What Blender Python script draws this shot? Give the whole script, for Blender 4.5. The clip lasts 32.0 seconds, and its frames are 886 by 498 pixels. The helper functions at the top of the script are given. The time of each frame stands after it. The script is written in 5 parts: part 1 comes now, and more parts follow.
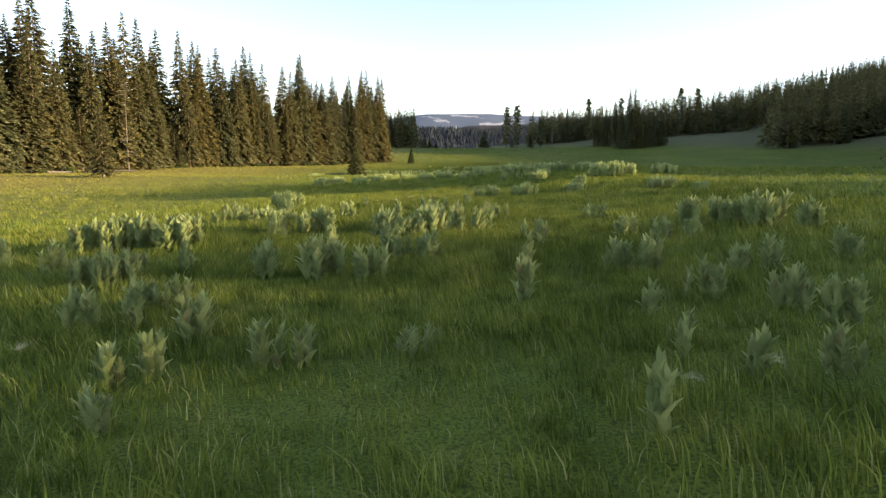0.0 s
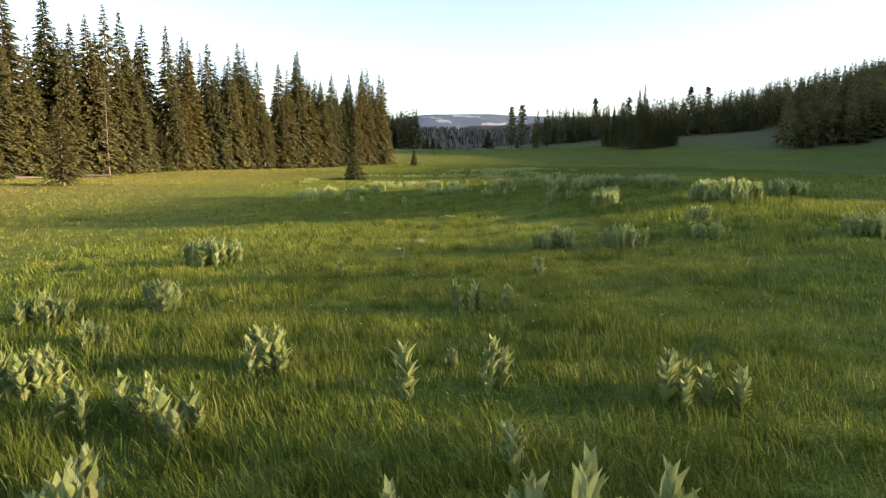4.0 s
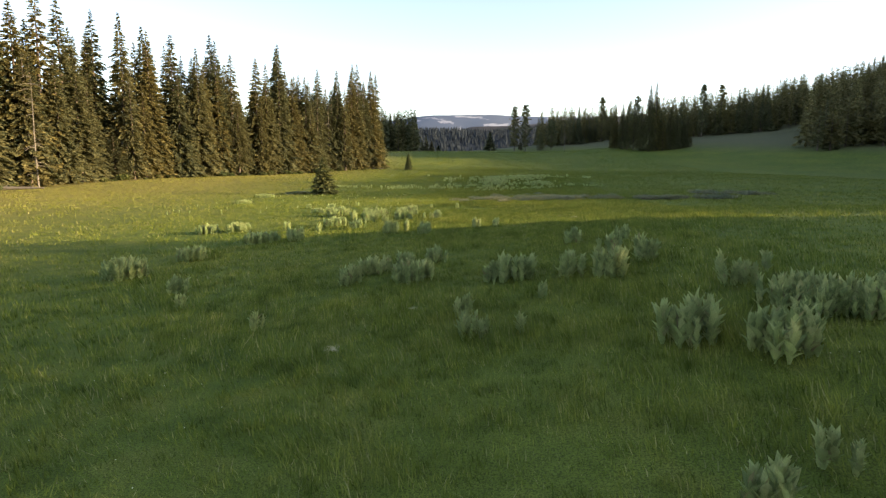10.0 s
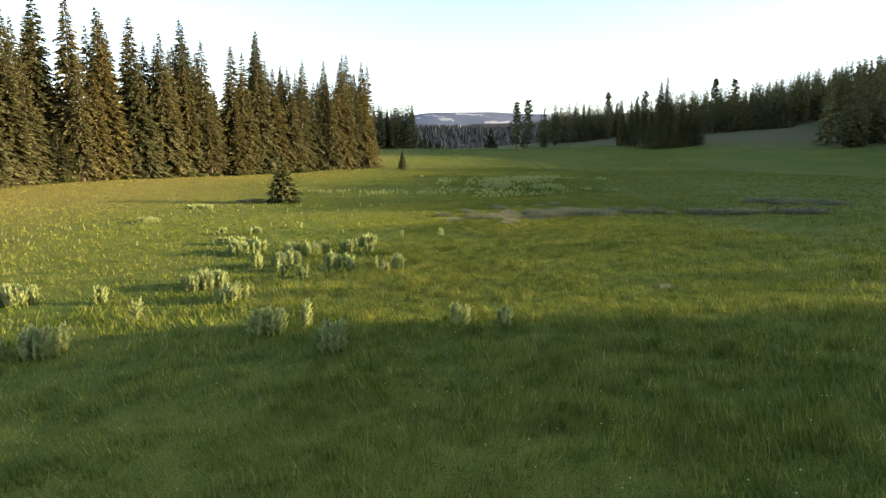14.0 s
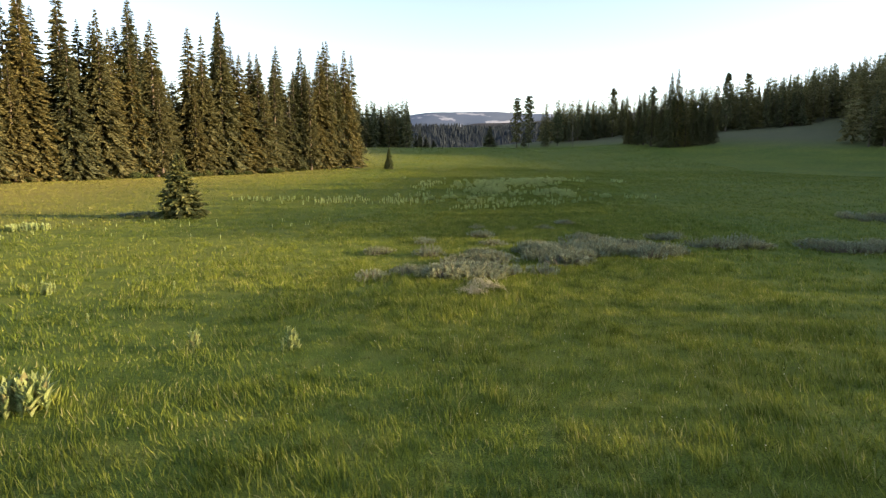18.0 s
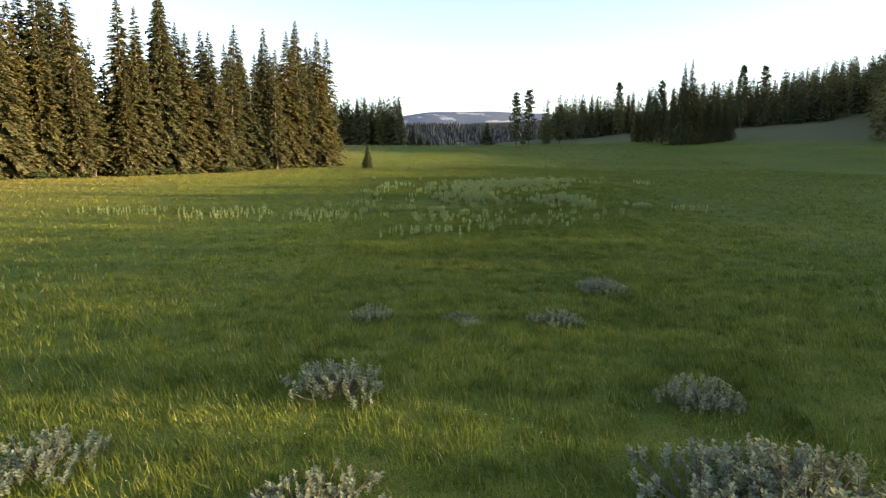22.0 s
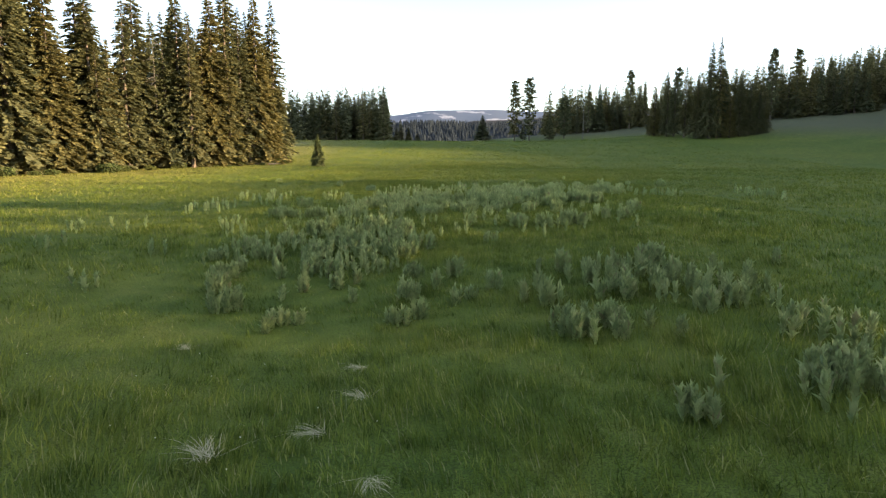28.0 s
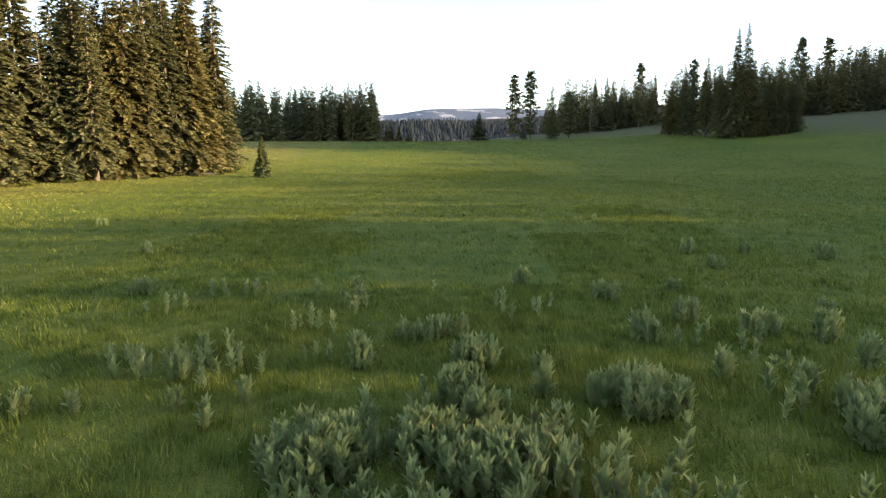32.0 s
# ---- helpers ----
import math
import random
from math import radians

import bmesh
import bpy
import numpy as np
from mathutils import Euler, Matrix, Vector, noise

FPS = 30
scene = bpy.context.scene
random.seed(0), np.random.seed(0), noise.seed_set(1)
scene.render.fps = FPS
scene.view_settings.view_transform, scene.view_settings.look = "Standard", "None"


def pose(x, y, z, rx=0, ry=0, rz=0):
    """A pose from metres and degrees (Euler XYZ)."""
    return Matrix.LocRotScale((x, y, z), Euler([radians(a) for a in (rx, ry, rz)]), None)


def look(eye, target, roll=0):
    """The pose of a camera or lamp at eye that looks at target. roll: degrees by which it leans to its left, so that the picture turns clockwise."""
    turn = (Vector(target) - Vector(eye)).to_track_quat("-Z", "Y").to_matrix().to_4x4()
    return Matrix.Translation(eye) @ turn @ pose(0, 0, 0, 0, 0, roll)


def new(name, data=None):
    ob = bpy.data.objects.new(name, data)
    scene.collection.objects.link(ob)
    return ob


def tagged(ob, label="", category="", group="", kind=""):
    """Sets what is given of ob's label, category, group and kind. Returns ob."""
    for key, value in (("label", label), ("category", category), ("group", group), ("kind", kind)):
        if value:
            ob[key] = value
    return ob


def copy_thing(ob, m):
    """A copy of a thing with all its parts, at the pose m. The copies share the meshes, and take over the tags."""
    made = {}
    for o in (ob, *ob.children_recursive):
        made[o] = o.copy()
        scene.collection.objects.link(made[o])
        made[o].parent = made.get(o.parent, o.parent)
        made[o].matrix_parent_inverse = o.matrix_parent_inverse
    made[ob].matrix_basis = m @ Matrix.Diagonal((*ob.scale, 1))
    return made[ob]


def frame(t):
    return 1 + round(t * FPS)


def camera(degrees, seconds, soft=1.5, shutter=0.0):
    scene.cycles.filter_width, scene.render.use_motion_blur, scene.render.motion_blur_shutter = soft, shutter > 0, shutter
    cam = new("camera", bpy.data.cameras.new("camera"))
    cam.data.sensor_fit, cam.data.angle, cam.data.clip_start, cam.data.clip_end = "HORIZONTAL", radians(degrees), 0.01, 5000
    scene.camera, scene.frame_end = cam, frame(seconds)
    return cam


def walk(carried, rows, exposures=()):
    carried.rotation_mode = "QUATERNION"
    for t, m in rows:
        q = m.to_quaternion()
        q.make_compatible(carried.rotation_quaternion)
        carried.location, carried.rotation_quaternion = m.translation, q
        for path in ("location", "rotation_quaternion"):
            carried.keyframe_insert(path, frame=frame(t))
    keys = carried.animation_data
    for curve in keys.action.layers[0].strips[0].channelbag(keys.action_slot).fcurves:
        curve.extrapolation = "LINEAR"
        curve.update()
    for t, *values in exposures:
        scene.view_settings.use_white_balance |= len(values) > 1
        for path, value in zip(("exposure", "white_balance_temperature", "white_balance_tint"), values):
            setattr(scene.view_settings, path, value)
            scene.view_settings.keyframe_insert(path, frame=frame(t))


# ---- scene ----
cam = camera(71.5, 32.0, soft=1.35)
ROWS = [
    (0.0, -0.00, -0.00, 0.938, 0.00, -7.66, -0.44),
    (0.5, -0.08, 0.84, 0.985, 0.02, -7.66, -0.43),
    (1.0, -0.13, 1.68, 1.034, 0.04, -7.65, -0.42),
    (1.5, -0.18, 2.52, 1.083, 0.06, -7.65, -0.41),
    (2.0, -0.23, 3.36, 1.135, 0.09, -7.66, -0.40),
    (2.5, -0.30, 4.22, 1.189, 0.11, -7.66, -0.39),
    (3.0, -0.37, 5.01, 1.239, 0.15, -7.65, -0.37),
    (3.5, -0.44, 5.81, 1.291, 0.18, -7.65, -0.36),
    (5.5, -0.54, 9.24, 1.526, 0.25, -7.61, -0.24),
    (6.0, -0.51, 10.21, 1.593, 0.26, -7.61, -0.22),
    (6.5, -0.45, 11.23, 1.662, 0.29, -7.60, -0.21),
    (7.0, -0.35, 12.29, 1.742, 0.31, -7.58, -0.20),
    (7.5, -0.22, 13.41, 1.827, 0.34, -7.57, -0.19),
    (8.0, -0.08, 14.59, 1.905, 0.35, -7.57, -0.19),
    (8.5, 0.07, 15.80, 1.984, 0.36, -7.56, -0.19),
    (9.0, 0.25, 17.03, 2.062, 0.38, -7.55, -0.18),
    (9.5, 0.44, 18.29, 2.137, 0.40, -7.55, -0.18),
    (10.0, 0.60, 19.62, 2.210, 0.41, -7.56, -0.18),
    (10.5, 0.73, 20.90, 2.257, 0.42, -7.58, -0.18),
    (11.0, 0.81, 22.15, 2.294, 0.43, -7.60, -0.17),
    (11.5, 0.90, 23.45, 2.337, 0.44, -7.61, -0.15),
    (12.0, 0.98, 24.88, 2.379, 0.45, -7.62, -0.15),
    (12.5, 1.05, 26.29, 2.405, 0.45, -7.64, -0.15),
    (13.0, 1.11, 27.72, 2.419, 0.46, -7.69, -0.16),
    (13.5, 1.18, 29.25, 2.439, 0.46, -7.74, -0.17),
    (15.5, 2.07, 34.78, 2.735, 0.59, -7.86, -0.11),
    (16.0, 2.23, 36.49, 2.703, 0.60, -7.85, -0.13),
    (16.5, 2.43, 38.23, 2.654, 0.59, -7.84, -0.16),
    (17.0, 2.65, 39.98, 2.594, 0.59, -7.83, -0.18),
    (17.5, 2.89, 41.79, 2.536, 0.59, -7.81, -0.20),
    (18.0, 3.14, 43.63, 2.487, 0.59, -7.80, -0.22),
    (18.5, 3.41, 45.52, 2.449, 0.60, -7.78, -0.22),
    (19.0, 3.69, 47.42, 2.425, 0.62, -7.77, -0.21),
    (19.5, 3.97, 49.34, 2.413, 0.63, -7.76, -0.20),
    (20.0, 4.25, 51.27, 2.404, 0.65, -7.75, -0.19),
    (20.5, 4.50, 53.16, 2.375, 0.65, -7.75, -0.18),
    (21.0, 4.77, 54.94, 2.329, 0.66, -7.77, -0.18),
    (21.5, 5.03, 56.73, 2.276, 0.65, -7.79, -0.20),
    (22.0, 5.29, 58.56, 2.222, 0.65, -7.81, -0.24),
    (22.5, 5.52, 60.39, 2.161, 0.64, -7.84, -0.26),
    (23.0, 5.74, 62.21, 2.091, 0.63, -7.87, -0.28),
    (23.5, 5.94, 64.10, 2.022, 0.63, -7.89, -0.28),
    (24.0, 6.17, 66.03, 1.954, 0.63, -7.90, -0.27),
    (24.5, 6.40, 68.02, 1.890, 0.63, -7.91, -0.26),
    (26.5, 7.67, 76.42, 1.735, 0.73, -7.90, -0.15),
    (27.0, 7.89, 78.51, 1.789, 0.72, -7.90, -0.14),
    (27.5, 8.12, 80.61, 1.872, 0.71, -7.90, -0.13),
    (28.0, 8.34, 82.66, 1.974, 0.70, -7.91, -0.12),
    (28.5, 8.53, 84.69, 2.091, 0.69, -7.91, -0.10),
    (29.0, 8.74, 86.97, 2.216, 0.66, -7.91, -0.09),
    (29.5, 8.97, 89.15, 2.337, 0.63, -7.90, -0.09),
    (30.0, 9.17, 91.33, 2.471, 0.61, -7.91, -0.07),
    (30.5, 9.42, 93.42, 2.610, 0.62, -7.93, -0.04),
    (31.0, 9.68, 95.45, 2.751, 0.65, -7.97, 0.00),
    (31.5, 9.97, 97.44, 2.895, 0.69, -8.00, 0.06),
    (32.0, 10.27, 99.40, 3.041, 0.73, -8.03, 0.12),
]
walk(cam, [(t, pose(x, y, z, 90 + pitch, roll, yaw)) for t, x, y, z, yaw, pitch, roll in ROWS],
     [(0.0, 2.2, 8000, 16), (8.0, 2.15, 8000, 16), (12.0, 2.25, 8000, 16), (20.0, 2.15, 8000, 16), (24.0, 2.3, 8000, 16), (28.0, 2.5, 8000, 16), (32.0, 2.5, 8000, 16)])

# ---------------------------------------------------------------- sky and sun
SUN_HEIGHT, SUN_BEHIND = 12.0, 9.0          # degrees; the sun stands to the right and a little behind
to_sun = Vector((math.cos(radians(SUN_HEIGHT)) * math.cos(radians(SUN_BEHIND)),
                 -math.cos(radians(SUN_HEIGHT)) * math.sin(radians(SUN_BEHIND)), math.sin(radians(SUN_HEIGHT))))
world = bpy.data.worlds.new("sky")
scene.world = world
world.use_nodes = True
wn, wl = world.node_tree.nodes, world.node_tree.links
sky = wn.new("ShaderNodeTexSky")
sky.sky_type, sky.sun_disc = "NISHITA", False
sky.sun_elevation, sky.sun_rotation = radians(SUN_HEIGHT), radians(90 + SUN_BEHIND)
sky.altitude, sky.air_density, sky.dust_density, sky.ozone_density = 2400, 1.0, 3.0, 0.9
wn["Background"].inputs["Strength"].default_value = 0.104
wl.new(sky.outputs["Color"], wn["Background"].inputs["Color"])

sun = new("sun", bpy.data.lights.new("sun", "SUN"))
sun.data.energy, sun.data.angle, sun.data.color = 3.15, radians(0.53), (1.0, 0.82, 0.55)
sun.matrix_world = look(to_sun * 400, (0, 0, 0))

# ---------------------------------------------------------------- land
def sstep(v):
    v = np.clip(v, 0, 1)
    return v * v * (3 - 2 * v)


def ripple(x, y, seed=0.0):
    """Soft uneven noise between about -1 and 1, for arrays."""
    s = seed * 7.13
    return (np.sin(x * 1.0 + 1.7 * np.sin(y * 0.61 + s) + s) + np.sin(y * 1.31 + 1.3 * np.sin(x * 0.83 + 2 * s) + 1.9)
            + np.sin((x + y) * 0.77 + 2.1 * np.sin((x - y) * 0.47 + s) + 3 * s)) / 3


RISE_Y = [-5000, 12, 20, 26, 31, 38, 50, 62, 80, 90, 95, 110, 140, 167, 205, 238, 290, 330, 380, 450, 5000]
RISE_Z = [0, 0, 0.05, 0.22, 0.30, 0.20, 0.06, 0, -0.12, 0.28, 0.46, 0.66, 1.0, 1.75, 4.4, 7.6, 9.2, 9.2, 4, -14, -14]


# soft rises and dips of the meadow along the walk: centre, spread, height
HUMPS = [(-5, 10, 4.5, 7, 0.26), (4, 28.5, 3, 7, 0.24), (5, 19, 2.5, 4, 0.22), (2.8, 54.5, 2.6, 2.6, 0.2), (5.5, 90, 4.5, 3.2, -0.24), (12.5, 101, 3.5, 7, 0.3)]


def land(x, y):
    """Height of the meadow, which tips a little to the left, and of the hill to the right."""
    x, y = np.asarray(x, float), np.asarray(y, float)
    h = (np.interp(y - 4, RISE_Y, RISE_Z) + np.interp(y, RISE_Y, RISE_Z) + np.interp(y + 4, RISE_Y, RISE_Z)) / 3
    v = np.clip(x - 35 + 0.5 * (np.minimum(y, 330) - 240), 0, 350)
    h = h + (0.075 * (np.sqrt(v * v + 100) - 10) + 0.0002 * v * v + 0.07 * np.clip(x - 120, 0, 250)) * (1 - sstep((y - 330) / 200))
    # unseen steep rise added right of the wood, to keep the wood shaded
    v = np.clip(x - 0.72 * y - 26, 0, 170)
    h = h + 0.46 * v * sstep((y - 150) / 50) * (1 - sstep((y - 330) / 200))
    tip = 0.075 - 0.057 * np.clip((y - 39) / 14, 0, 1)
    h = h + tip * 10.4 * np.tanh(x / 10.4) * (1 - sstep((y - 120) / 60))
    for cx, cy, rx, ry, up in HUMPS:
        h = h + up * np.exp(-((x - cx) / rx) ** 2 - ((y - cy) / ry) ** 2)
    return h + 0.04 * ripple(x * 0.35, y * 0.35) + 0.25 * ripple(x * 0.05, y * 0.05, 2) * sstep((y - 110) / 60)


# ---------------------------------------------------------------- materials
def material(name, rough=0.8, spec=0.3):
    m = bpy.data.materials.new(name)
    m.use_nodes = True
    b = m.node_tree.nodes["Principled BSDF"]
    b.inputs["Roughness"].default_value = rough
    b.inputs["Specular IOR Level"].default_value = spec
    return m, m.node_tree.nodes, m.node_tree.links, b


def noise_node(n, l, scale, detail=4.0, coords=None):
    t = n.new("ShaderNodeTexNoise")
    t.inputs["Scale"].default_value, t.inputs["Detail"].default_value = scale, detail
    if coords is not None:
        l.new(coords, t.inputs["Vector"])
    return t.outputs["Fac"]


def ramp(n, l, fac, *stops):
    r = n.new("ShaderNodeValToRGB")
    e = r.color_ramp.elements
    while len(e) < len(stops):
        e.new(0.5)
    for k, (at, col) in enumerate(stops):
        e[k].position, e[k].color = at, (*col, 1)
    l.new(fac, r.inputs["Fac"])
    return r.outputs["Color"]


def mix(n, l, fac, a, b, mode="MIX"):
    m = n.new("ShaderNodeMix")
    m.data_type, m.blend_type = "RGBA", mode
    if isinstance(fac, float):
        m.inputs[0].default_value = fac
    else:
        l.new(fac, m.inputs[0])
    for value, at in ((a, 6), (b, 7)):
        if isinstance(value, tuple):
            m.inputs[at].default_value = (*value, 1)
        else:
            l.new(value, m.inputs[at])
    return m.outputs[2]


def bump(n, l, b, height, strength, distance):
    k = n.new("ShaderNodeBump")
    k.inputs["Strength"].default_value, k.inputs["Distance"].default_value = strength, distance
    l.new(height, k.inputs["Height"])
    l.new(k.outputs["Normal"], b.inputs["Normal"])


def see_through(m, n, l, b, colour, share):
    """Leaves let some of the light through."""
    t = n.new("ShaderNodeBsdfTranslucent")
    l.new(colour, t.inputs["Color"])
    s = n.new("ShaderNodeMixShader")
    s.inputs[0].default_value = share
    l.new(b.outputs[0], s.inputs[1])
    l.new(t.outputs[0], s.inputs[2])
    l.new(s.outputs[0], n["Material Output"].inputs["Surface"])


def position(n):
    return n.new("ShaderNodeNewGeometry").outputs["Position"]


def meadow_colour(n, l, bright=1.4):
    """Greens of the meadow: lush patches, yellower patches and worn straw spots."""
    p = position(n)
    k = bright
    wide = ramp(n, l, noise_node(n, l, 0.11, 3, p), (0.36, (0.062 * k, 0.102 * k, 0.018 * k)), (0.62, (0.130 * k, 0.143 * k, 0.025 * k)))
    fine = ramp(n, l, noise_node(n, l, 1.7, 5, p), (0.32, (0.038 * k, 0.070 * k, 0.012 * k)), (0.50, (0.088 * k, 0.124 * k, 0.021 * k)), (0.70, (0.165 * k, 0.170 * k, 0.040 * k)))
    green = mix(n, l, 0.5, wide, fine)
    # drier, straw-coloured grass towards the forest's foot
    sep = n.new("ShaderNodeSeparateXYZ")
    l.new(p, sep.inputs[0])
    side = n.new("ShaderNodeMapRange")
    side.inputs["From Min"].default_value, side.inputs["From Max"].default_value = -9, -30
    side.inputs["To Max"].default_value = 0.72
    l.new(sep.outputs["X"], side.inputs["Value"])
    return mix(n, l, side.outputs["Result"], green, (0.235 * k, 0.190 * k, 0.062 * k))


def mat_ground():
    m, n, l, b = material("meadow_ground", 0.95, 0.1)
    c = meadow_colour(n, l, 1.5)
    p = position(n)
    c = mix(n, l, ramp(n, l, noise_node(n, l, 75, 6, p), (0.40, (0, 0, 0)), (0.62, (0.75, 0.75, 0.75))), c, (0.036, 0.046, 0.012))
    # the slope below the hill wood is grey with sage
    sep = n.new("ShaderNodeSeparateXYZ")
    l.new(p, sep.inputs[0])
    k = n.new("ShaderNodeMath")
    k.operation, k.inputs[1].default_value = "MULTIPLY_ADD", 1.1
    l.new(sep.outputs["X"], k.inputs[0])
    l.new(sep.outputs["Y"], k.inputs[2])
    grey = n.new("ShaderNodeMapRange")
    grey.inputs["From Min"].default_value, grey.inputs["From Max"].default_value, grey.inputs["To Max"].default_value = 300, 335, 0.75
    l.new(k.outputs[0], grey.inputs["Value"])
    c = mix(n, l, grey.outputs["Result"], c, (0.120, 0.112, 0.075))
    l.new(c, b.inputs["Base Color"])
    bump(n, l, b, noise_node(n, l, 40, 6, p), 0.7, 0.03)
    return m


def mat_grass():
    m, n, l, b = material("grass_blade", 0.85, 0.08)
    g = n.new("ShaderNodeNewGeometry")
    own = ramp(n, l, g.outputs["Random Per Island"], (0.0, (0.028, 0.050, 0.010)), (0.45, (0.128, 0.168, 0.030)), (0.88, (0.250, 0.275, 0.068)), (0.975, (0.40, 0.36, 0.20)))
    c = mix(n, l, 0.42, own, meadow_colour(n, l, 1.6))
    # tufts of darker and paler grass, a hand to an arm's length across
    tufts = ramp(n, l, noise_node(n, l, 3.2, 4, position(n)), (0.34, (0.50, 0.60, 0.50)), (0.50, (1.0, 1.0, 1.0)), (0.66, (1.30, 1.25, 1.20)))
    c = mix(n, l, 1.0, c, tufts, "MULTIPLY")
    l.new(c, b.inputs["Base Color"])
    see_through(m, n, l, b, c, 0.34)
    return m


def mat_needles(name, dark, light, share=0.20, browned=True):
    m, n, l, b = material(name, 0.72, 0.2)
    g = n.new("ShaderNodeNewGeometry")
    o = n.new("ShaderNodeObjectInfo")
    own = ramp(n, l, g.outputs["Random Per Island"], (0.0, dark), (1.0, light))
    tint = ramp(n, l, o.outputs["Random"], (0.0, (0.70, 0.80, 0.86)), (0.5, (1.0, 1.0, 1.0)), (1.0, (1.22, 1.08, 0.90)))
    c = mix(n, l, 1.0, own, tint, "MULTIPLY")
    if browned:
        c = mix(n, l, ramp(n, l, noise_node(n, l, 0.5, 3, position(n)), (0.55, (0, 0, 0)), (0.75, (0.35, 0.35, 0.35))), c, (0.100, 0.080, 0.045))
    l.new(c, b.inputs["Base Color"])
    see_through(m, n, l, b, c, share)
    return m


def mat_plain(name, dark, light, scale=12, rough=0.85, relief=0.02, spec=0.2):
    m, n, l, b = material(name, rough, spec)
    p = position(n)
    f = noise_node(n, l, scale, 6, p)
    l.new(ramp(n, l, f, (0.3, dark), (0.7, light)), b.inputs["Base Color"])
    bump(n, l, b, f, 0.6, relief)
    return m


def mat_hellebore():
    m, n, l, b = material("broad_leaf", 0.48, 0.38)
    uv = n.new("ShaderNodeUVMap")
    w = n.new("ShaderNodeTexWave")
    w.wave_type, w.bands_direction = "BANDS", "X"
    w.inputs["Scale"].default_value, w.inputs["Distortion"].default_value = 4.5, 0.5
    l.new(uv.outputs["UV"], w.inputs["Vector"])
    o = n.new("ShaderNodeObjectInfo")
    g = n.new("ShaderNodeNewGeometry")
    a = n.new("ShaderNodeMath")
    a.operation = "ADD"
    l.new(o.outputs["Random"], a.inputs[0])
    l.new(g.outputs["Random Per Island"], a.inputs[1])
    f = n.new("ShaderNodeMath")
    f.operation = "FRACT"
    l.new(a.outputs[0], f.inputs[0])
    own = ramp(n, l, f.outputs[0], (0.0, (0.300, 0.395, 0.160)), (0.5, (0.475, 0.570, 0.240)), (0.95, (0.640, 0.705, 0.330)), (1.0, (0.38, 0.33, 0.17)))
    c = mix(n, l, w.outputs["Fac"], own, mix(n, l, 1.0, own, (0.66, 0.72, 0.64), "MULTIPLY"))
    worn = ramp(n, l, noise_node(n, l, 25, 3, position(n)), (0.60, (0, 0, 0)), (0.72, (0.5, 0.5, 0.5)))
    c = mix(n, l, worn, c, (0.25, 0.23, 0.10))
    l.new(c, b.inputs["Base Color"])
    see_through(m, n, l, b, c, 0.26)
    k = n.new("ShaderNodeBump")
    k.inputs["Strength"].default_value, k.inputs["Distance"].default_value = 0.8, 0.006
    l.new(w.outputs["Fac"], k.inputs["Height"])
    l.new(k.outputs["Normal"], b.inputs["Normal"])
    return m


GROUND, GRASS = mat_ground(), mat_grass()
SPRUCE = mat_needles("spruce_needles", (0.108, 0.116, 0.055), (0.200, 0.192, 0.090), 0.32)
FIR = mat_needles("young_fir_needles", (0.075, 0.100, 0.038), (0.190, 0.200, 0.080))
BARK = mat_plain("bark", (0.075, 0.060, 0.048), (0.20, 0.165, 0.135), 9, 0.95, 0.03)
DEADWOOD = mat_plain("weathered_wood", (0.10, 0.09, 0.075), (0.22, 0.20, 0.17), 14, 0.9, 0.01)
LEAF = mat_hellebore()
STEM = mat_plain("pale_green_stem", (0.13, 0.19, 0.06), (0.22, 0.27, 0.10), 30, 0.55, 0.003)
SAGE = mat_needles("sage_leaves", (0.175, 0.208, 0.126), (0.315, 0.352, 0.230), 0.12, False)
TWIG = mat_plain("sage_twigs", (0.10, 0.085, 0.07), (0.22, 0.19, 0.16), 40, 0.9, 0.004)
STRAW = mat_plain("dry_straw", (0.30, 0.27, 0.15), (0.50, 0.45, 0.27), 20, 0.7, 0.003)
SHRUB = mat_needles("shrub_leaves", (0.055, 0.080, 0.025), (0.13, 0.15, 0.05), 0.25)
# far forest and hillside: valley haze is mixed into the base colours as blue
HAZED_WOOD = mat_plain("hazed_forest", (0.017, 0.026, 0.034), (0.024, 0.034, 0.043), 0.05, 0.95, 0.5)
HAZED_BROWN = mat_plain("hazed_hillside", (0.024, 0.028, 0.036), (0.046, 0.046, 0.052), 0.012, 0.95, 0.5)
PETAL = mat_plain("petals", (0.62, 0.60, 0.42), (0.80, 0.78, 0.62), 60, 0.6, 0.001)


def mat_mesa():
    m, n, l, b = material("hazed_mesa", 0.95, 0.1)
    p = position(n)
    # the blue of rock and snow is distance haze painted into their colours
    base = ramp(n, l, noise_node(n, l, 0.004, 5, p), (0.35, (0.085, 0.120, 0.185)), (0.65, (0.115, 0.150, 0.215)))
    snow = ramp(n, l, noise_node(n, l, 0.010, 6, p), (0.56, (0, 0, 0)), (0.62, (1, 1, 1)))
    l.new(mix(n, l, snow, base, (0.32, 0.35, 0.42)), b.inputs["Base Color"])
    return m


HAZED_MESA = mat_mesa()

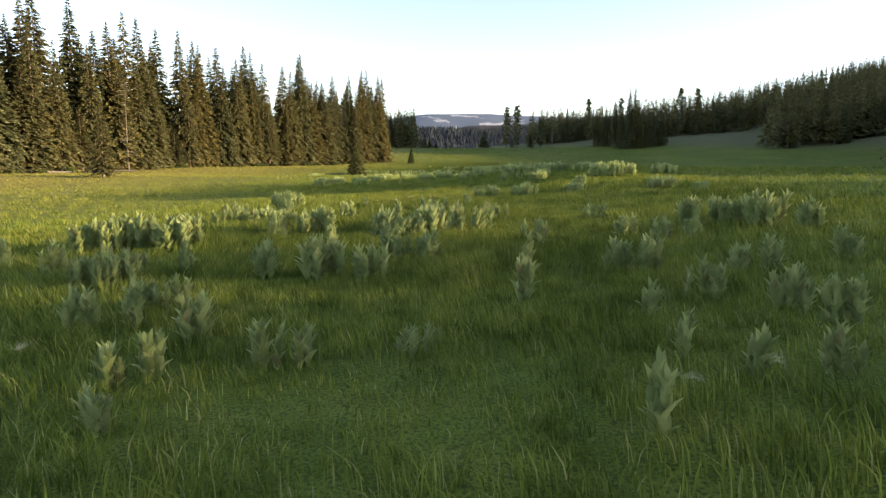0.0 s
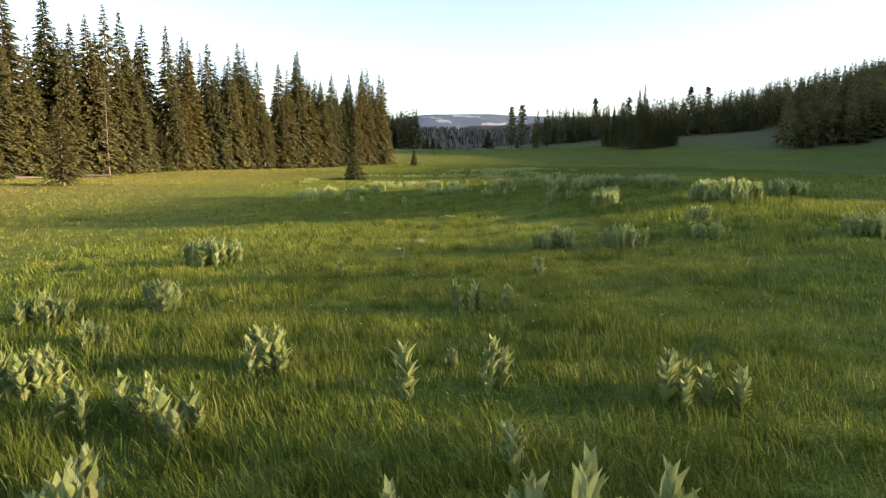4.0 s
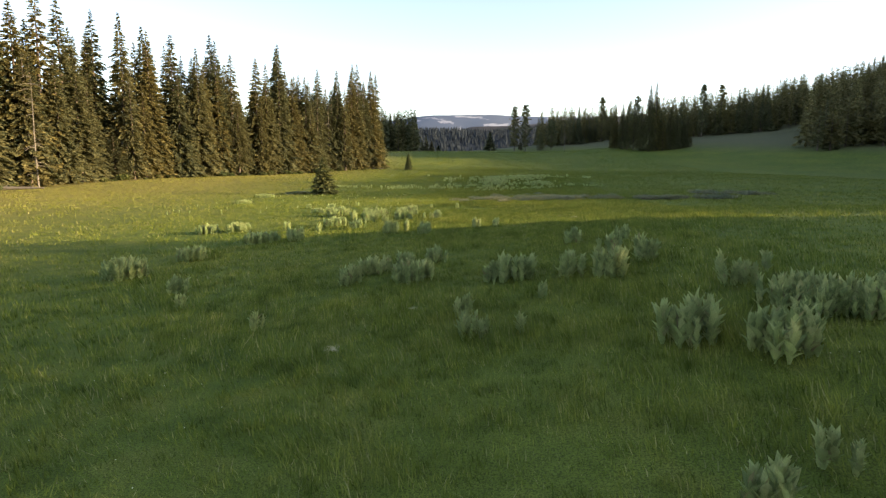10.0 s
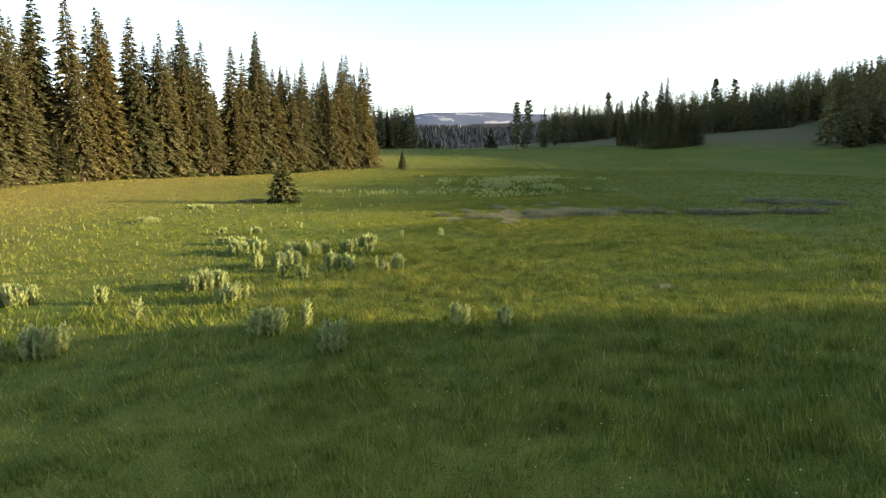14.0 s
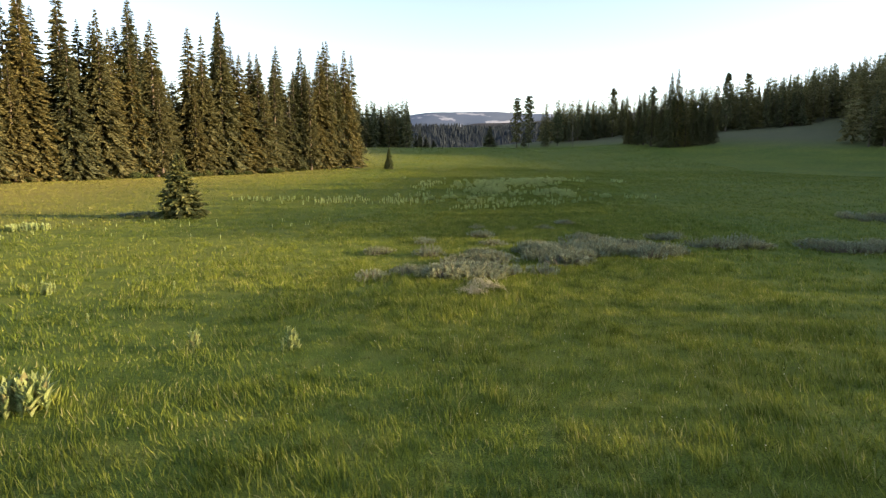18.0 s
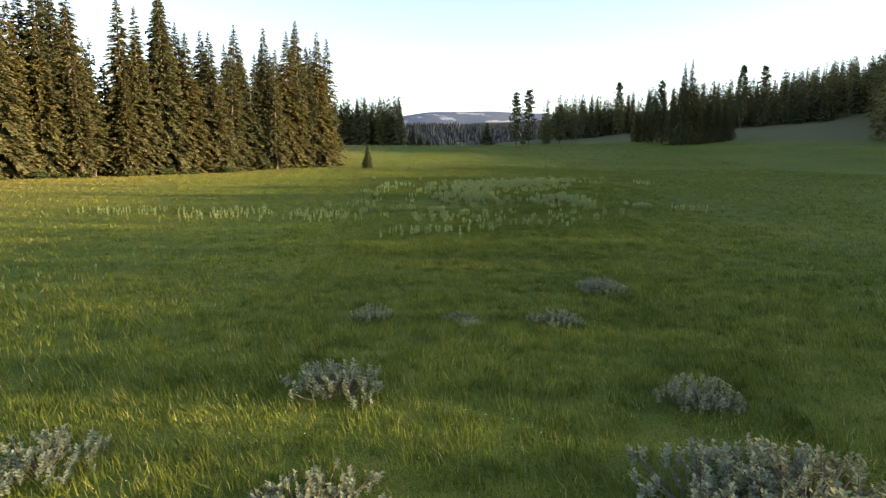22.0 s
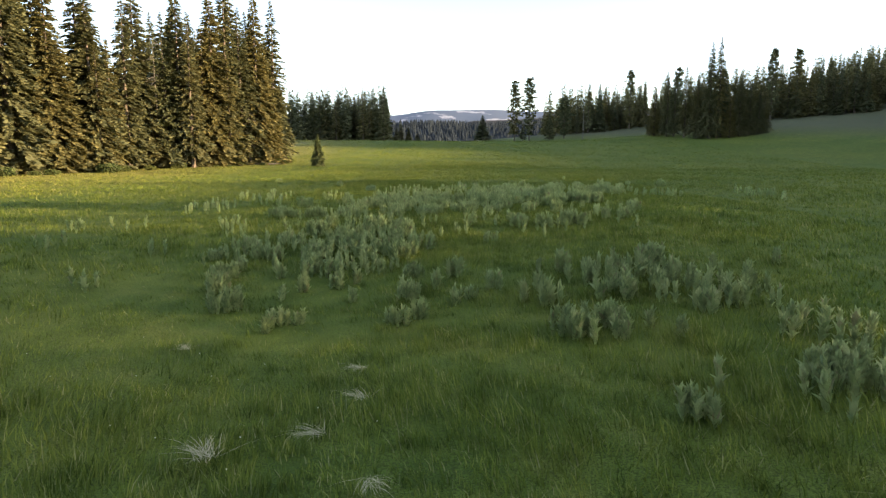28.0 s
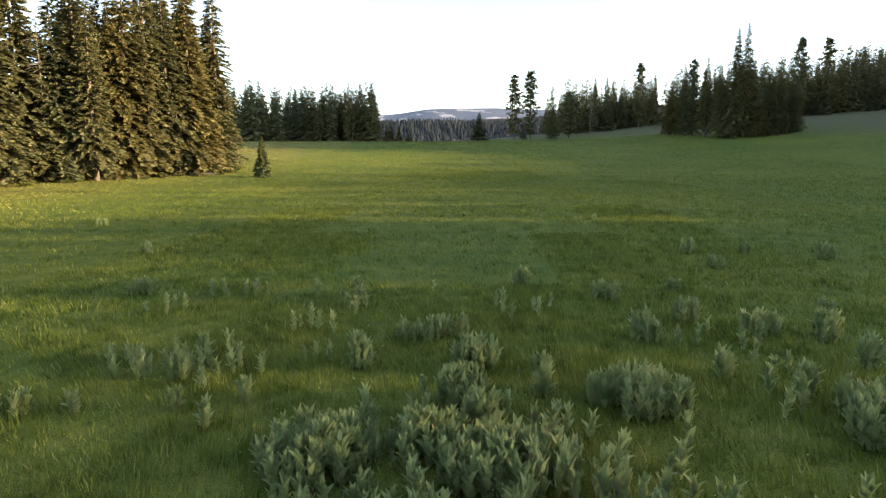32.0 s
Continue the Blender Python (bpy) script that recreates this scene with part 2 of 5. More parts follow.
# ---------------------------------------------------------------- builders
def mesh_of(name, verts, faces, mat, uvs=None, smooth=False):
    me = bpy.data.meshes.new(name)
    me.from_pydata([tuple(v) for v in verts] if not isinstance(verts, np.ndarray) else verts.tolist(), [], faces if isinstance(faces, list) else faces.tolist())
    if uvs is not None:
        layer = me.uv_layers.new(name="UVMap")
        idx = np.empty(len(me.loops), np.int32)
        me.loops.foreach_get("vertex_index", idx)
        layer.data.foreach_set("uv", np.asarray(uvs, np.float32)[idx].ravel())
    if smooth:
        me.polygons.foreach_set("use_smooth", np.ones(len(me.polygons), bool))
    me.materials.append(mat)
    me.update()
    return me


def tri_mesh(name, verts, tris, mat):
    """A large mesh of triangles straight from arrays."""
    me = bpy.data.meshes.new(name)
    me.vertices.add(len(verts))
    me.vertices.foreach_set("co", np.asarray(verts, np.float32).ravel())
    k = len(tris)
    me.loops.add(3 * k)
    me.loops.foreach_set("vertex_index", np.asarray(tris, np.int32).ravel())
    me.polygons.add(k)
    me.polygons.foreach_set("loop_start", np.arange(0, 3 * k, 3, dtype=np.int32))
    me.materials.append(mat)
    me.update(calc_edges=True)
    return me


def part(name, me, parent, m=None, label=""):
    ob = new(name, me)
    ob.parent = parent
    if m is not None:
        ob.matrix_basis = m
    return tagged(ob, label)


def tube(points, radii, sides=7):
    """A bent tapered tube along points: vertices and faces."""
    vs, fs = [], []
    for k, (p, r) in enumerate(zip(points, radii)):
        d = (Vector(points[min(k + 1, len(points) - 1)]) - Vector(points[max(k - 1, 0)])).normalized()
        a = d.orthogonal().normalized()
        c = d.cross(a)
        for s in range(sides):
            w = 2 * math.pi * s / sides
            vs.append(Vector(p) + r * (math.cos(w) * a + math.sin(w) * c))
    for k in range(len(points) - 1):
        for s in range(sides):
            t = (s + 1) % sides
            fs.append((k * sides + s, k * sides + t, (k + 1) * sides + t, (k + 1) * sides + s))
    fs.append(tuple(range((len(points) - 1) * sides, len(points) * sides)))
    return vs, fs


def joined(pieces):
    vs, fs = [], []
    for v, f in pieces:
        k = len(vs)
        vs.extend(v)
        fs.extend(tuple(i + k for i in face) for face in f)
    return vs, fs


def grid_mesh(name, xs, ys, height, mat):
    X, Y = np.meshgrid(xs, ys)
    Z = height(X, Y)
    v = np.stack([X.ravel(), Y.ravel(), Z.ravel()], 1)
    w = len(xs)
    i = (np.arange(len(ys) - 1)[:, None] * w + np.arange(w - 1)).ravel()
    return mesh_of(name, v, np.stack([i, i + 1, i + 1 + w, i + w], 1), mat, smooth=True)


# ---------------------------------------------------------------- ground, far hills
xs = np.concatenate([np.linspace(-4600, -150, 24), np.arange(-140, 260, 2.5), np.linspace(270, 4600, 24)])
ys = np.concatenate([np.linspace(-4600, -60, 16), np.arange(-50, 460, 2.5), np.linspace(480, 4600, 20)])
ground = tagged(new("ground", grid_mesh("ground", xs, ys, land, GROUND)), "green mountain meadow rising gently to a hill", "ground", kind="structure")


def ridge_height(x, y):
    up = sstep((y - 430) / 480)
    crest = 47 + 5 * ripple(x * 0.012, y * 0.004, 1) + 6 * sstep((x - 20) / 120) - 8 * sstep((-x - 60) / 200)
    return -16 + (crest + 16) * up + 3 * ripple(x * 0.03, y * 0.03, 3) * up - 60 * sstep((y - 930) / 200)


tagged(new("forested_ridge_backdrop", grid_mesh("ridge", np.linspace(-700, 900, 90), np.linspace(430, 1150, 60), ridge_height, HAZED_WOOD)),
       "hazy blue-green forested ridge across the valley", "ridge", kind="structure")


def brown_height(x, y):
    up = sstep((y - 1100) / 350)
    crest = 96 + 26 * sstep((x - 60) / 420) + 6 * ripple(x * 0.008, y * 0.002, 5) - 55 * sstep((70 - x) / 160)
    return -40 + (crest + 40) * up


tagged(new("bare_hillside_backdrop", grid_mesh("hillside", np.linspace(-800, 1800, 80), np.linspace(1100, 1700, 24), brown_height, HAZED_BROWN)),
       "dull brown hillside beyond the forested ridge, tinted blue for haze", "hillside", kind="structure")


def mesa_height(x, y):
    up = sstep((y - 2600) / 900)
    crest = 262 + 26 * sstep((x + 330) / 260) - 8 * sstep((x - 230) / 200) + 5 * ripple(x * 0.006, y * 0.001, 7)
    return -60 + (crest + 60) * up


tagged(new("snowy_mesa_backdrop", grid_mesh("mesa", np.linspace(-2200, 2600, 120), np.linspace(2600, 3900, 30), mesa_height, HAZED_MESA)),
       "flat-topped mountain with snow patches, tinted pale blue for haze", "mountain", kind="structure")


def far_spruce_field(count, seed):
    """Many small ragged spruces on the ridge across the valley, in one mesh."""
    r = np.random.default_rng(seed)
    x, y = r.uniform(-300, 480, count), 440 + 520 * r.random(count) ** 0.8
    h, w = r.uniform(4.5, 9, count), r.uniform(1.3, 2.3, count)
    z = ridge_height(x, y) - 0.5
    vs, ts = [], []
    for tier, (lo, hi, wide) in enumerate(((0.04, 0.55, 1.0), (0.32, 0.80, 0.72), (0.60, 1.0, 0.42))):
        a = r.uniform(0, 6.28, count)
        ring = [np.stack([x + w * wide * np.cos(a + k * 2 * math.pi / 5) * r.uniform(0.7, 1.2, count),
                          y + w * wide * np.sin(a + k * 2 * math.pi / 5) * r.uniform(0.7, 1.2, count), z + h * lo], 1) for k in range(5)]
        vs.append(np.stack(ring + [np.stack([x, y, z + h * hi], 1)], 1))
    v = np.concatenate(vs, 1).reshape(-1, 3)
    base = (np.arange(count) * 18)[:, None, None]
    t = np.array([(6 * q + k, 6 * q + (k + 1) % 5, 6 * q + 5) for q in range(3) for k in range(5)])
    return tri_mesh("far_spruces", v, (base + t[None]).reshape(-1, 3), HAZED_WOOD)


tagged(new("far_woods", far_spruce_field(13000, 4)), "distant conifer forest covering the ridge, tinted bluish for haze", "forest", kind="stuff")

# ---------------------------------------------------------------- trees
def spray_crown(r, h, radius, whorls, arms, sprays, low=0.04, shape=0.85, gaps=0.0, droop=0.35, fine=1.0):
    """The crown of a conifer: whorls of drooping branches, each set with small needle sprays (kites)."""
    vs, ts = [], []
    for k in range(whorls):
        f = low + (1 - low) * ((k + r.random() * 0.7) / whorls) ** 0.85
        if f > 0.995:
            continue
        reach = radius * ((1 - f) ** shape) * (0.80 + 0.40 * r.random()) + 0.05 + 0.16 * (1 - f)
        a0 = r.random() * 6.28
        for q in range(max(4, int(arms * (0.72 + 0.28 * (1 - f)) + 0.5))):
            if r.random() < gaps:
                continue
            az = a0 + q * 6.283 / arms * 1.02 + r.uniform(-0.35, 0.35)
            length = reach * r.uniform(0.62, 1.18)
            out = np.array([math.cos(az), math.sin(az), 0.0])
            side = np.array([-out[1], out[0], 0.0])
            z0, fall = f * h + r.uniform(-1.1, 1.1) * h / whorls * (1 if f < 0.9 else 0.3), droop * (1.25 - f) * r.uniform(0.3, 1.7)
            for s in range(sprays):
                u = 0.22 + 0.70 * (s + r.random() * 0.8) / sprays
                at = out * length * u + np.array([0, 0, z0 - fall * length * u * u * 1.1 + 0.05 * length])
                hand = 1 if (s + q) % 2 else -1
                d = out * 0.8 + side * hand * r.uniform(0.25, 0.95) + np.array([0, 0, -r.uniform(0.05, 0.55) * (1.2 - f) + (r.uniform(-0.7, 0.6) if f > 0.55 else 0)])
                d /= np.linalg.norm(d)
                size = (length * (0.60 - 0.20 * u) + 0.16) * fine
                wide = np.cross(d, np.array([0, 0, 1.0]))
                wide /= np.linalg.norm(wide)
                roll = r.uniform(-1.1, 1.1)
                wide = wide * math.cos(roll) + np.cross(wide, d) * math.sin(roll)
                lift = np.array([0, 0, size * r.uniform(0.02, 0.16)])
                b = len(vs)
                vs += [at - d * size * 0.25, at + d * size * 0.35 + wide * size * 0.33 - lift, at + d * size, at + d * size * 0.35 - wide * size * 0.33 - lift]
                ts += [(b, b + 1, b + 2), (b, b + 2, b + 3)]
    b = len(vs)
    vs += [np.array([0.05, 0, h * 0.93]), np.array([-0.05, 0.02, h * 0.93]), np.array([0, 0, h * 1.015])]
    ts += [(b, b + 1, b + 2)]
    return np.array(vs), np.array(ts)


def dead_limbs(r, h, width, count, lo=0.05, hi=0.4, reach=1.4):
    out = []
    for _ in range(count):
        z, a, n = h * r.uniform(lo, hi), r.random() * 6.28, reach * r.uniform(0.5, 1.0)
        out.append(tube([(0, 0, z), (n * 0.5 * math.cos(a), n * 0.5 * math.sin(a), z - 0.05), (n * math.cos(a), n * math.sin(a), z - 0.3 * n)], (0.035, 0.022, 0.008), 4))
    return out


def trunk_piece(r, h, width):
    lean = r.uniform(-0.12, 0.12)
    pts = [(lean * math.sin(3 * f), 0.06 * math.sin(5 * f + lean), h * f) for f in (-0.03, 0.0, 0.02, 0.2, 0.45, 0.7, 0.97)]
    return tube(pts, [width * k for k in (1.5, 1.25, 1.0, 0.86, 0.62, 0.36, 0.05)], 8)


def tree(kind, label, category, seed, h, radius, whorls, arms, sprays, mat=None, group="", **form):
    """One conifer: an Empty at its foot with its trunk and its crown."""
    r = np.random.default_rng(seed)
    ob = tagged(new(kind), label, category, group)
    v, f = joined([trunk_piece(r, h, 0.011 * h + 0.03)] + dead_limbs(r, h, 0.2, 9 if h > 6 else 0))
    part("trunk", mesh_of("trunk", v, f, BARK), ob)
    v, t = spray_crown(r, h, radius, whorls, arms, sprays, **form)
    part("crown", tri_mesh("crown", v, t, mat or SPRUCE), ob)
    return ob


def placed(x, y, size=1.0, turn=0.0, sink=0.08, wide=None):
    wide = size if wide is None else wide
    return pose(x, y, float(land(x, y)) - sink, 0, 0, turn) @ Matrix.Diagonal((wide, wide, size, 1))


class Stand:
    """Copies of a few prototype trees; the first copy of each is the prototype itself."""

    def __init__(self, makers):
        self.makers, self.made = makers, {}

    def put(self, k, m):
        k %= len(self.makers)
        if k in self.made:
            return copy_thing(self.made[k], m)
        self.made[k] = self.makers[k]()
        self.made[k].matrix_basis = m
        return self.made[k]


EDGE_SPRUCE = "tall green spruce with drooping boughs at the meadow's edge"
WOOD_SPRUCE = "slender spruce standing deep in the dark forest"
near_stand = Stand([
    lambda: tree("spruce_tree", EDGE_SPRUCE, "tree", 11, 18.0, 2.8, 72, 11, 38, group="forest edge spruces", fine=0.31, low=0.03, shape=0.85),
    lambda: tree("spruce_tree", EDGE_SPRUCE, "tree", 12, 18.0, 2.5, 70, 11, 36, group="forest edge spruces", fine=0.31, low=0.05, shape=0.80),
    lambda: tree("spruce_tree", EDGE_SPRUCE, "tree", 13, 18.0, 3.2, 74, 11, 38, group="forest edge spruces", fine=0.31, low=0.02, shape=0.92),
    lambda: tree("spruce_tree", EDGE_SPRUCE, "tree", 14, 18.0, 2.2, 68, 10, 34, group="forest edge spruces", fine=0.31, low=0.06, shape=0.78, gaps=0.08),
    lambda: tree("spruce_tree", EDGE_SPRUCE, "tree", 15, 18.0, 2.6, 66, 11, 34, group="forest edge spruces", fine=0.31, low=0.12, shape=0.82, gaps=0.14),
])
deep_stand = Stand([
    lambda: tree("spruce_tree", WOOD_SPRUCE, "tree", 21, 18.0, 2.3, 40, 8, 4, group="forest spruces", low=0.08, shape=0.88),
    lambda: tree("spruce_tree", WOOD_SPRUCE, "tree", 22, 18.0, 2.7, 42, 8, 4, group="forest spruces", low=0.05),
    lambda: tree("spruce_tree", WOOD_SPRUCE, "tree", 23, 18.0, 2.0, 40, 8, 4, group="forest spruces", low=0.12, shape=0.85, gaps=0.12),
    lambda: tree("spruce_tree", WOOD_SPRUCE, "tree", 24, 18.0, 2.4, 38, 8, 4, group="forest spruces", low=0.15, shape=0.8, gaps=0.15),
])
rt = np.random.default_rng(33)

# left forest: an edge line with rows of trees behind it
EDGE = [(-50, 42), (-48, 66), (-45, 88), (-43.5, 108), (-36, 126), (-29, 140), (-23.5, 153), (-15.5, 165), (-17, 173), (-26, 181), (-44, 190)]
TALL = [(-44.8, 107.3, 22.9), (-47.7, 86.4, 19.1), (-50.1, 108.7, 21.2), (-45.0, 121.4, 20.9), (-32.7, 134.9, 20.1), (-32.4, 140.9, 18.8), (-39.3, 132.3, 18.6), (-22.1, 169.9, 20.8),
        (-16.9, 171.9, 19.2), (-48.2, 106.6, 20.6), (-42.0, 133.0, 19.6), (-34.1, 133.8, 19.9), (-46.5, 87.9, 17.3), (-46.2, 91.8, 19.3), (-46.0, 95.4, 20.0), (-43.4, 112.2, 16.9)]
MIDDLE = [(-41.7, 116.3, 20.6), (-40.1, 119.9, 16.0), (-38.1, 124.8, 19.2), (-36.7, 128.0, 18.6), (-31.4, 138.5, 19.0), (-29.7, 142.1, 17.5), (-28.1, 145.9, 16.2), (-26.5, 149.8, 15.7),
          (-24.4, 154.3, 15.6), (-23.4, 155.8, 16.9), (-21.6, 158.5, 15.7), (-20.9, 159.6, 18.3), (-19.8, 161.3, 20.2), (-18.6, 163.0, 17.6), (-17.2, 165.1, 17.7), (-49, 74, 19), (-50, 66, 20), (-28.2, 51.5, 5.2)]
behind = []                                  # trees that are joined into one wood below
for k, (x, y, h) in enumerate(TALL + MIDDLE):
    near_stand.put(k, placed(x, y, h / 18, rt.uniform(0, 360), wide=min(1.16, 0.25 + 0.87 * h / 18)))
for (xa, ya), (xb, yb) in zip(EDGE, EDGE[1:]):
    span = math.hypot(xb - xa, yb - ya)
    nx, ny = -(yb - ya) / span, (xb - xa) / span
    for row in range(5):
        steps = int(span / (2.9 + 0.25 * row))
        for s in range(steps):
            f = (s + rt.uniform(0.1, 0.9)) / steps
            back = row * 3.4 + rt.uniform(-0.6, 2.2)
            x, y = xa + (xb - xa) * f + nx * back, ya + (yb - ya) * f + ny * back
            if row and rt.random() < 0.18:
                continue
            h = rt.uniform(10.5, 16.0) if row == 0 else rt.uniform(14.5, 18.5)
            if row == 0 and rt.random() < 0.15:
                h *= 0.55
            m = placed(x, y, h / 18, rt.uniform(0, 360), wide=max(0.66, h / 18) * rt.uniform(0.98, 1.25))
            if row < 2:
                near_stand.put(int(rt.integers(5)), m)
            elif row == 2:
                deep_stand.put(int(rt.integers(4)), m)
            else:
                behind.append((x, y, h))

# far clump beyond the forest corner, and the wood behind it
for k in range(46):
    x, y = rt.uniform(-58, -13), rt.uniform(288, 318)
    deep_stand.put(int(rt.integers(4)), placed(x, y, rt.uniform(15, 20.5) / 18, rt.uniform(0, 360), wide=rt.uniform(0.9, 1.15)))
for k in range(60):
    behind.append((rt.uniform(-85, -38), rt.uniform(196, 285), rt.uniform(13, 17)))
for k in range(50):
    behind.append((rt.uniform(-60, -13), rt.uniform(290, 308), rt.uniform(15, 20)))
for k in range(60):
    behind.append((rt.uniform(-70, -16), rt.uniform(308, 330), rt.uniform(16, 21.5)))
for x, y, h in ((-9.0, 300, 9), (-6.6, 303, 6.5), (-11.0, 306, 7.5), (-3.5, 305, 4)):
    deep_stand.put(int(rt.integers(4)), placed(x, y, h / 18, rt.uniform(0, 360), wide=0.62))

# right side: lone trees, the clump on the slope and the wood on the hill
deep_stand.put(1, placed(18.6, 285, 10.4 / 18, 20, wide=1.05))
deep_stand.put(0, placed(36.6, 262, 9.6 / 18, 80, wide=0.72))
deep_stand.put(3, placed(29.4, 266, 6.0 / 18, 80, wide=0.55))


def pine(seed, h, label):
    """A tall old pine with a bare lower stem and a ragged, clumped crown."""
    r = np.random.default_rng(seed)
    ob = tagged(new("pine_tree"), label, "tree", "lone pines")
    v, f = joined([trunk_piece(r, h, 0.20)] + dead_limbs(r, h, 0.2, 12, 0.15, 0.45, 1.2))
    part("trunk", mesh_of("trunk", v, f, BARK), ob)
    vs, ts = [], []
    for k in range(64):
        f = 0.10 + 0.90 * (k + r.random()) / 64
        n = (2.2 * math.sin(math.pi * min(0.9, 0.06 + 0.78 * (1 - f) / 0.9)) + 0.2) * r.uniform(0.4, 1.3)
        for q in range(7):
            if r.random() < 0.42:
                continue
            a = r.random() * 6.283
            c = np.array([n * r.uniform(0.35, 1.0) * math.cos(a), n * r.uniform(0.35, 1.0) * math.sin(a), f * h + r.uniform(-0.2, 0.2)])
            for s in range(9):
                d = r.normal(size=3)
                d[2] = abs(d[2]) * 0.6 - 0.1
                d /= np.linalg.norm(d)
                w = np.cross(d, r.normal(size=3))
                w /= np.linalg.norm(w)
                z = r.uniform(0.40, 0.75)
                b = len(vs)
                vs += [c, c + d * z * 0.5 + w * z * 0.38, c + d * z, c + d * z * 0.5 - w * z * 0.38]
                ts += [(b, b + 1, b + 2), (b, b + 2, b + 3)]
    part("crown", tri_mesh("crown", np.array(vs), np.array(ts), SPRUCE), ob)
    return ob


for seed, x, y, h in ((41, 27.5, 271, 17.4), (42, 31.2, 265, 17.6), (43, 41.5, 266, 11.5), (44, 66.5, 288, 18.4), (45, 79.0, 280, 17.5), (46, 97.5, 259, 19.3), (47, 104.9, 260, 18.7)):
    pine(seed, h, "tall ragged pine standing at the wood's edge" if x > 50 else "tall ragged pine standing alone on the rise").matrix_basis = placed(x, y, 1.0, 70 * seed)

# the clump that stands forward on the slope
for x, y, h in ((68.7, 225.4, 19.1), (66.9, 225.6, 16.8), (70.0, 226.3, 15.3), (63.4, 231.0, 14.6), (62.4, 235.0, 13.0), (61.6, 238.0, 12.2), (73.9, 225.9, 11.5), (60.2, 243.0, 11.6), (76.0, 225.7, 9.3), (65.0, 228, 13),
                (72.0, 229, 12), (78.5, 226.5, 8), (80.5, 228, 9.5), (65.6, 227.6, 9), (70.8, 223.8, 8), (62.6, 241.5, 13.5)):
    near_stand.put(int(rt.integers(5)), placed(x, y, h / 18, rt.uniform(0, 360), wide=0.45 + 0.5 * h / 18))
FRONT_X, FRONT_Y = [36, 62, 76, 90, 105, 120, 165, 235], [276, 286, 290, 262, 257, 250, 258, 290]
# tall tips along the skyline of the wood
SKYLINE = [
    (52.4, 284.4, 16.4), (56.8, 288.3, 19.5), (59.4, 291.4, 17.5), (61.5, 289.0, 13.9), (71.7, 294.0, 17.8), (73.9, 296.7, 18.2), (80.4, 287.9, 13.2), (90.2, 270.5, 16.1), (91.7, 265.6, 16.5), (93.7, 263.6, 12.8),
    (95.8, 262.2, 10.8), (97.9, 262.5, 12.3), (103.1, 260.8, 14.2), (108.7, 259.7, 16.4), (110.9, 258.7, 19.5), (113.5, 259.7, 19.3), (114.6, 255.8, 18.8), (118.3, 255.2, 16.6), (120.8, 256.2, 17.7), (120.5, 253.1, 17.8),
    (125.2, 256.0, 17.7), (127.9, 254.4, 17.1), (132.1, 257.2, 17.0), (133.6, 255.5, 15.3), (66.5, 290.4, 13.6), (87.6, 284.8, 14.3), (91.2, 281.9, 14.7)]
for x, y, h in SKYLINE:
    deep_stand.put(int(rt.integers(4)), placed(x, y, h / 18, rt.uniform(0, 360), wide=rt.uniform(0.6, 0.85)))
for k in range(60):
    x = 42 + 123 * rt.random() ** 0.9
    y = np.interp(x, FRONT_X, FRONT_Y) + rt.uniform(0, 12)
    deep_stand.put(int(rt.integers(4)), placed(x, y, rt.uniform(8.5, 14.5) / 18, rt.uniform(0, 360), wide=rt.uniform(0.6, 0.9)))
for k in range(20):
    deep_stand.put(int(rt.integers(4)), placed(rt.uniform(103, 140), rt.uniform(193, 206), rt.uniform(12, 18) / 18, rt.uniform(0, 360), wide=rt.uniform(0.9, 1.2)))


def wood(name, label, spots, seed, whorls=26, arms=6, low=0.06):
    """Trees of the wood that nobody could count, in one mesh of crowns and stems."""
    r = np.random.default_rng(seed)
    forms = [spray_crown(np.random.default_rng(seed + k), 18.0, (2.3, 2.7, 2.0)[k], whorls, arms, 3, low=low, shape=0.75) for k in range(3)]
    stem = tube([(0, 0, -0.5), (0, 0, 17)], (0.22, 0.03), 5)
    sv = np.array([tuple(v) for v in stem[0]])
    st = np.array([t for f in stem[1] if len(f) == 4 for t in ((f[0], f[1], f[2]), (f[0], f[2], f[3]))])
    vs, ts, at = [], [], 0
    for x, y, h in spots:
        for v, t in (forms[int(r.integers(3))], (sv, st)):
            a, k, w = r.random() * 6.283, h / 18, r.uniform(0.85, 1.15) * (0.4 + 0.6 * h / 18)
            c, s = math.cos(a) * w, math.sin(a) * w
            vs.append(np.stack([x + c * v[:, 0] - s * v[:, 1], y + s * v[:, 0] + c * v[:, 1], float(land(x, y)) - 0.1 + k * v[:, 2]], 1))
            ts.append(t + at)
            at += len(v)
    return tagged(new(name, tri_mesh(name, np.concatenate(vs), np.concatenate(ts), SPRUCE)), label, "forest", kind="stuff")


hill = []
for k in range(620):
    x = 44 + 190 * rt.random()
    hill.append((x, np.interp(x, FRONT_X, FRONT_Y) + 8 + 46 * rt.random(), rt.uniform(10.5, 17.0)))
for k in range(190):
    x, y = rt.uniform(106, 230), rt.uniform(198, 270)
    if x > 98 + 0.55 * (y - 190):
        hill.append((x, y, rt.uniform(14, 20)))
wood("forest_interior", "dense conifer forest behind the meadow's edge", behind, 66)
wood("hillside_woods", "dark backlit conifer forest on the hillside", hill, 61)

# the wood to the right of the walk, whose tops shade the meadow; two gaps let the sun through
side = []
RISE = math.tan(radians(SUN_HEIGHT))
SLANT = math.tan(radians(SUN_BEHIND))


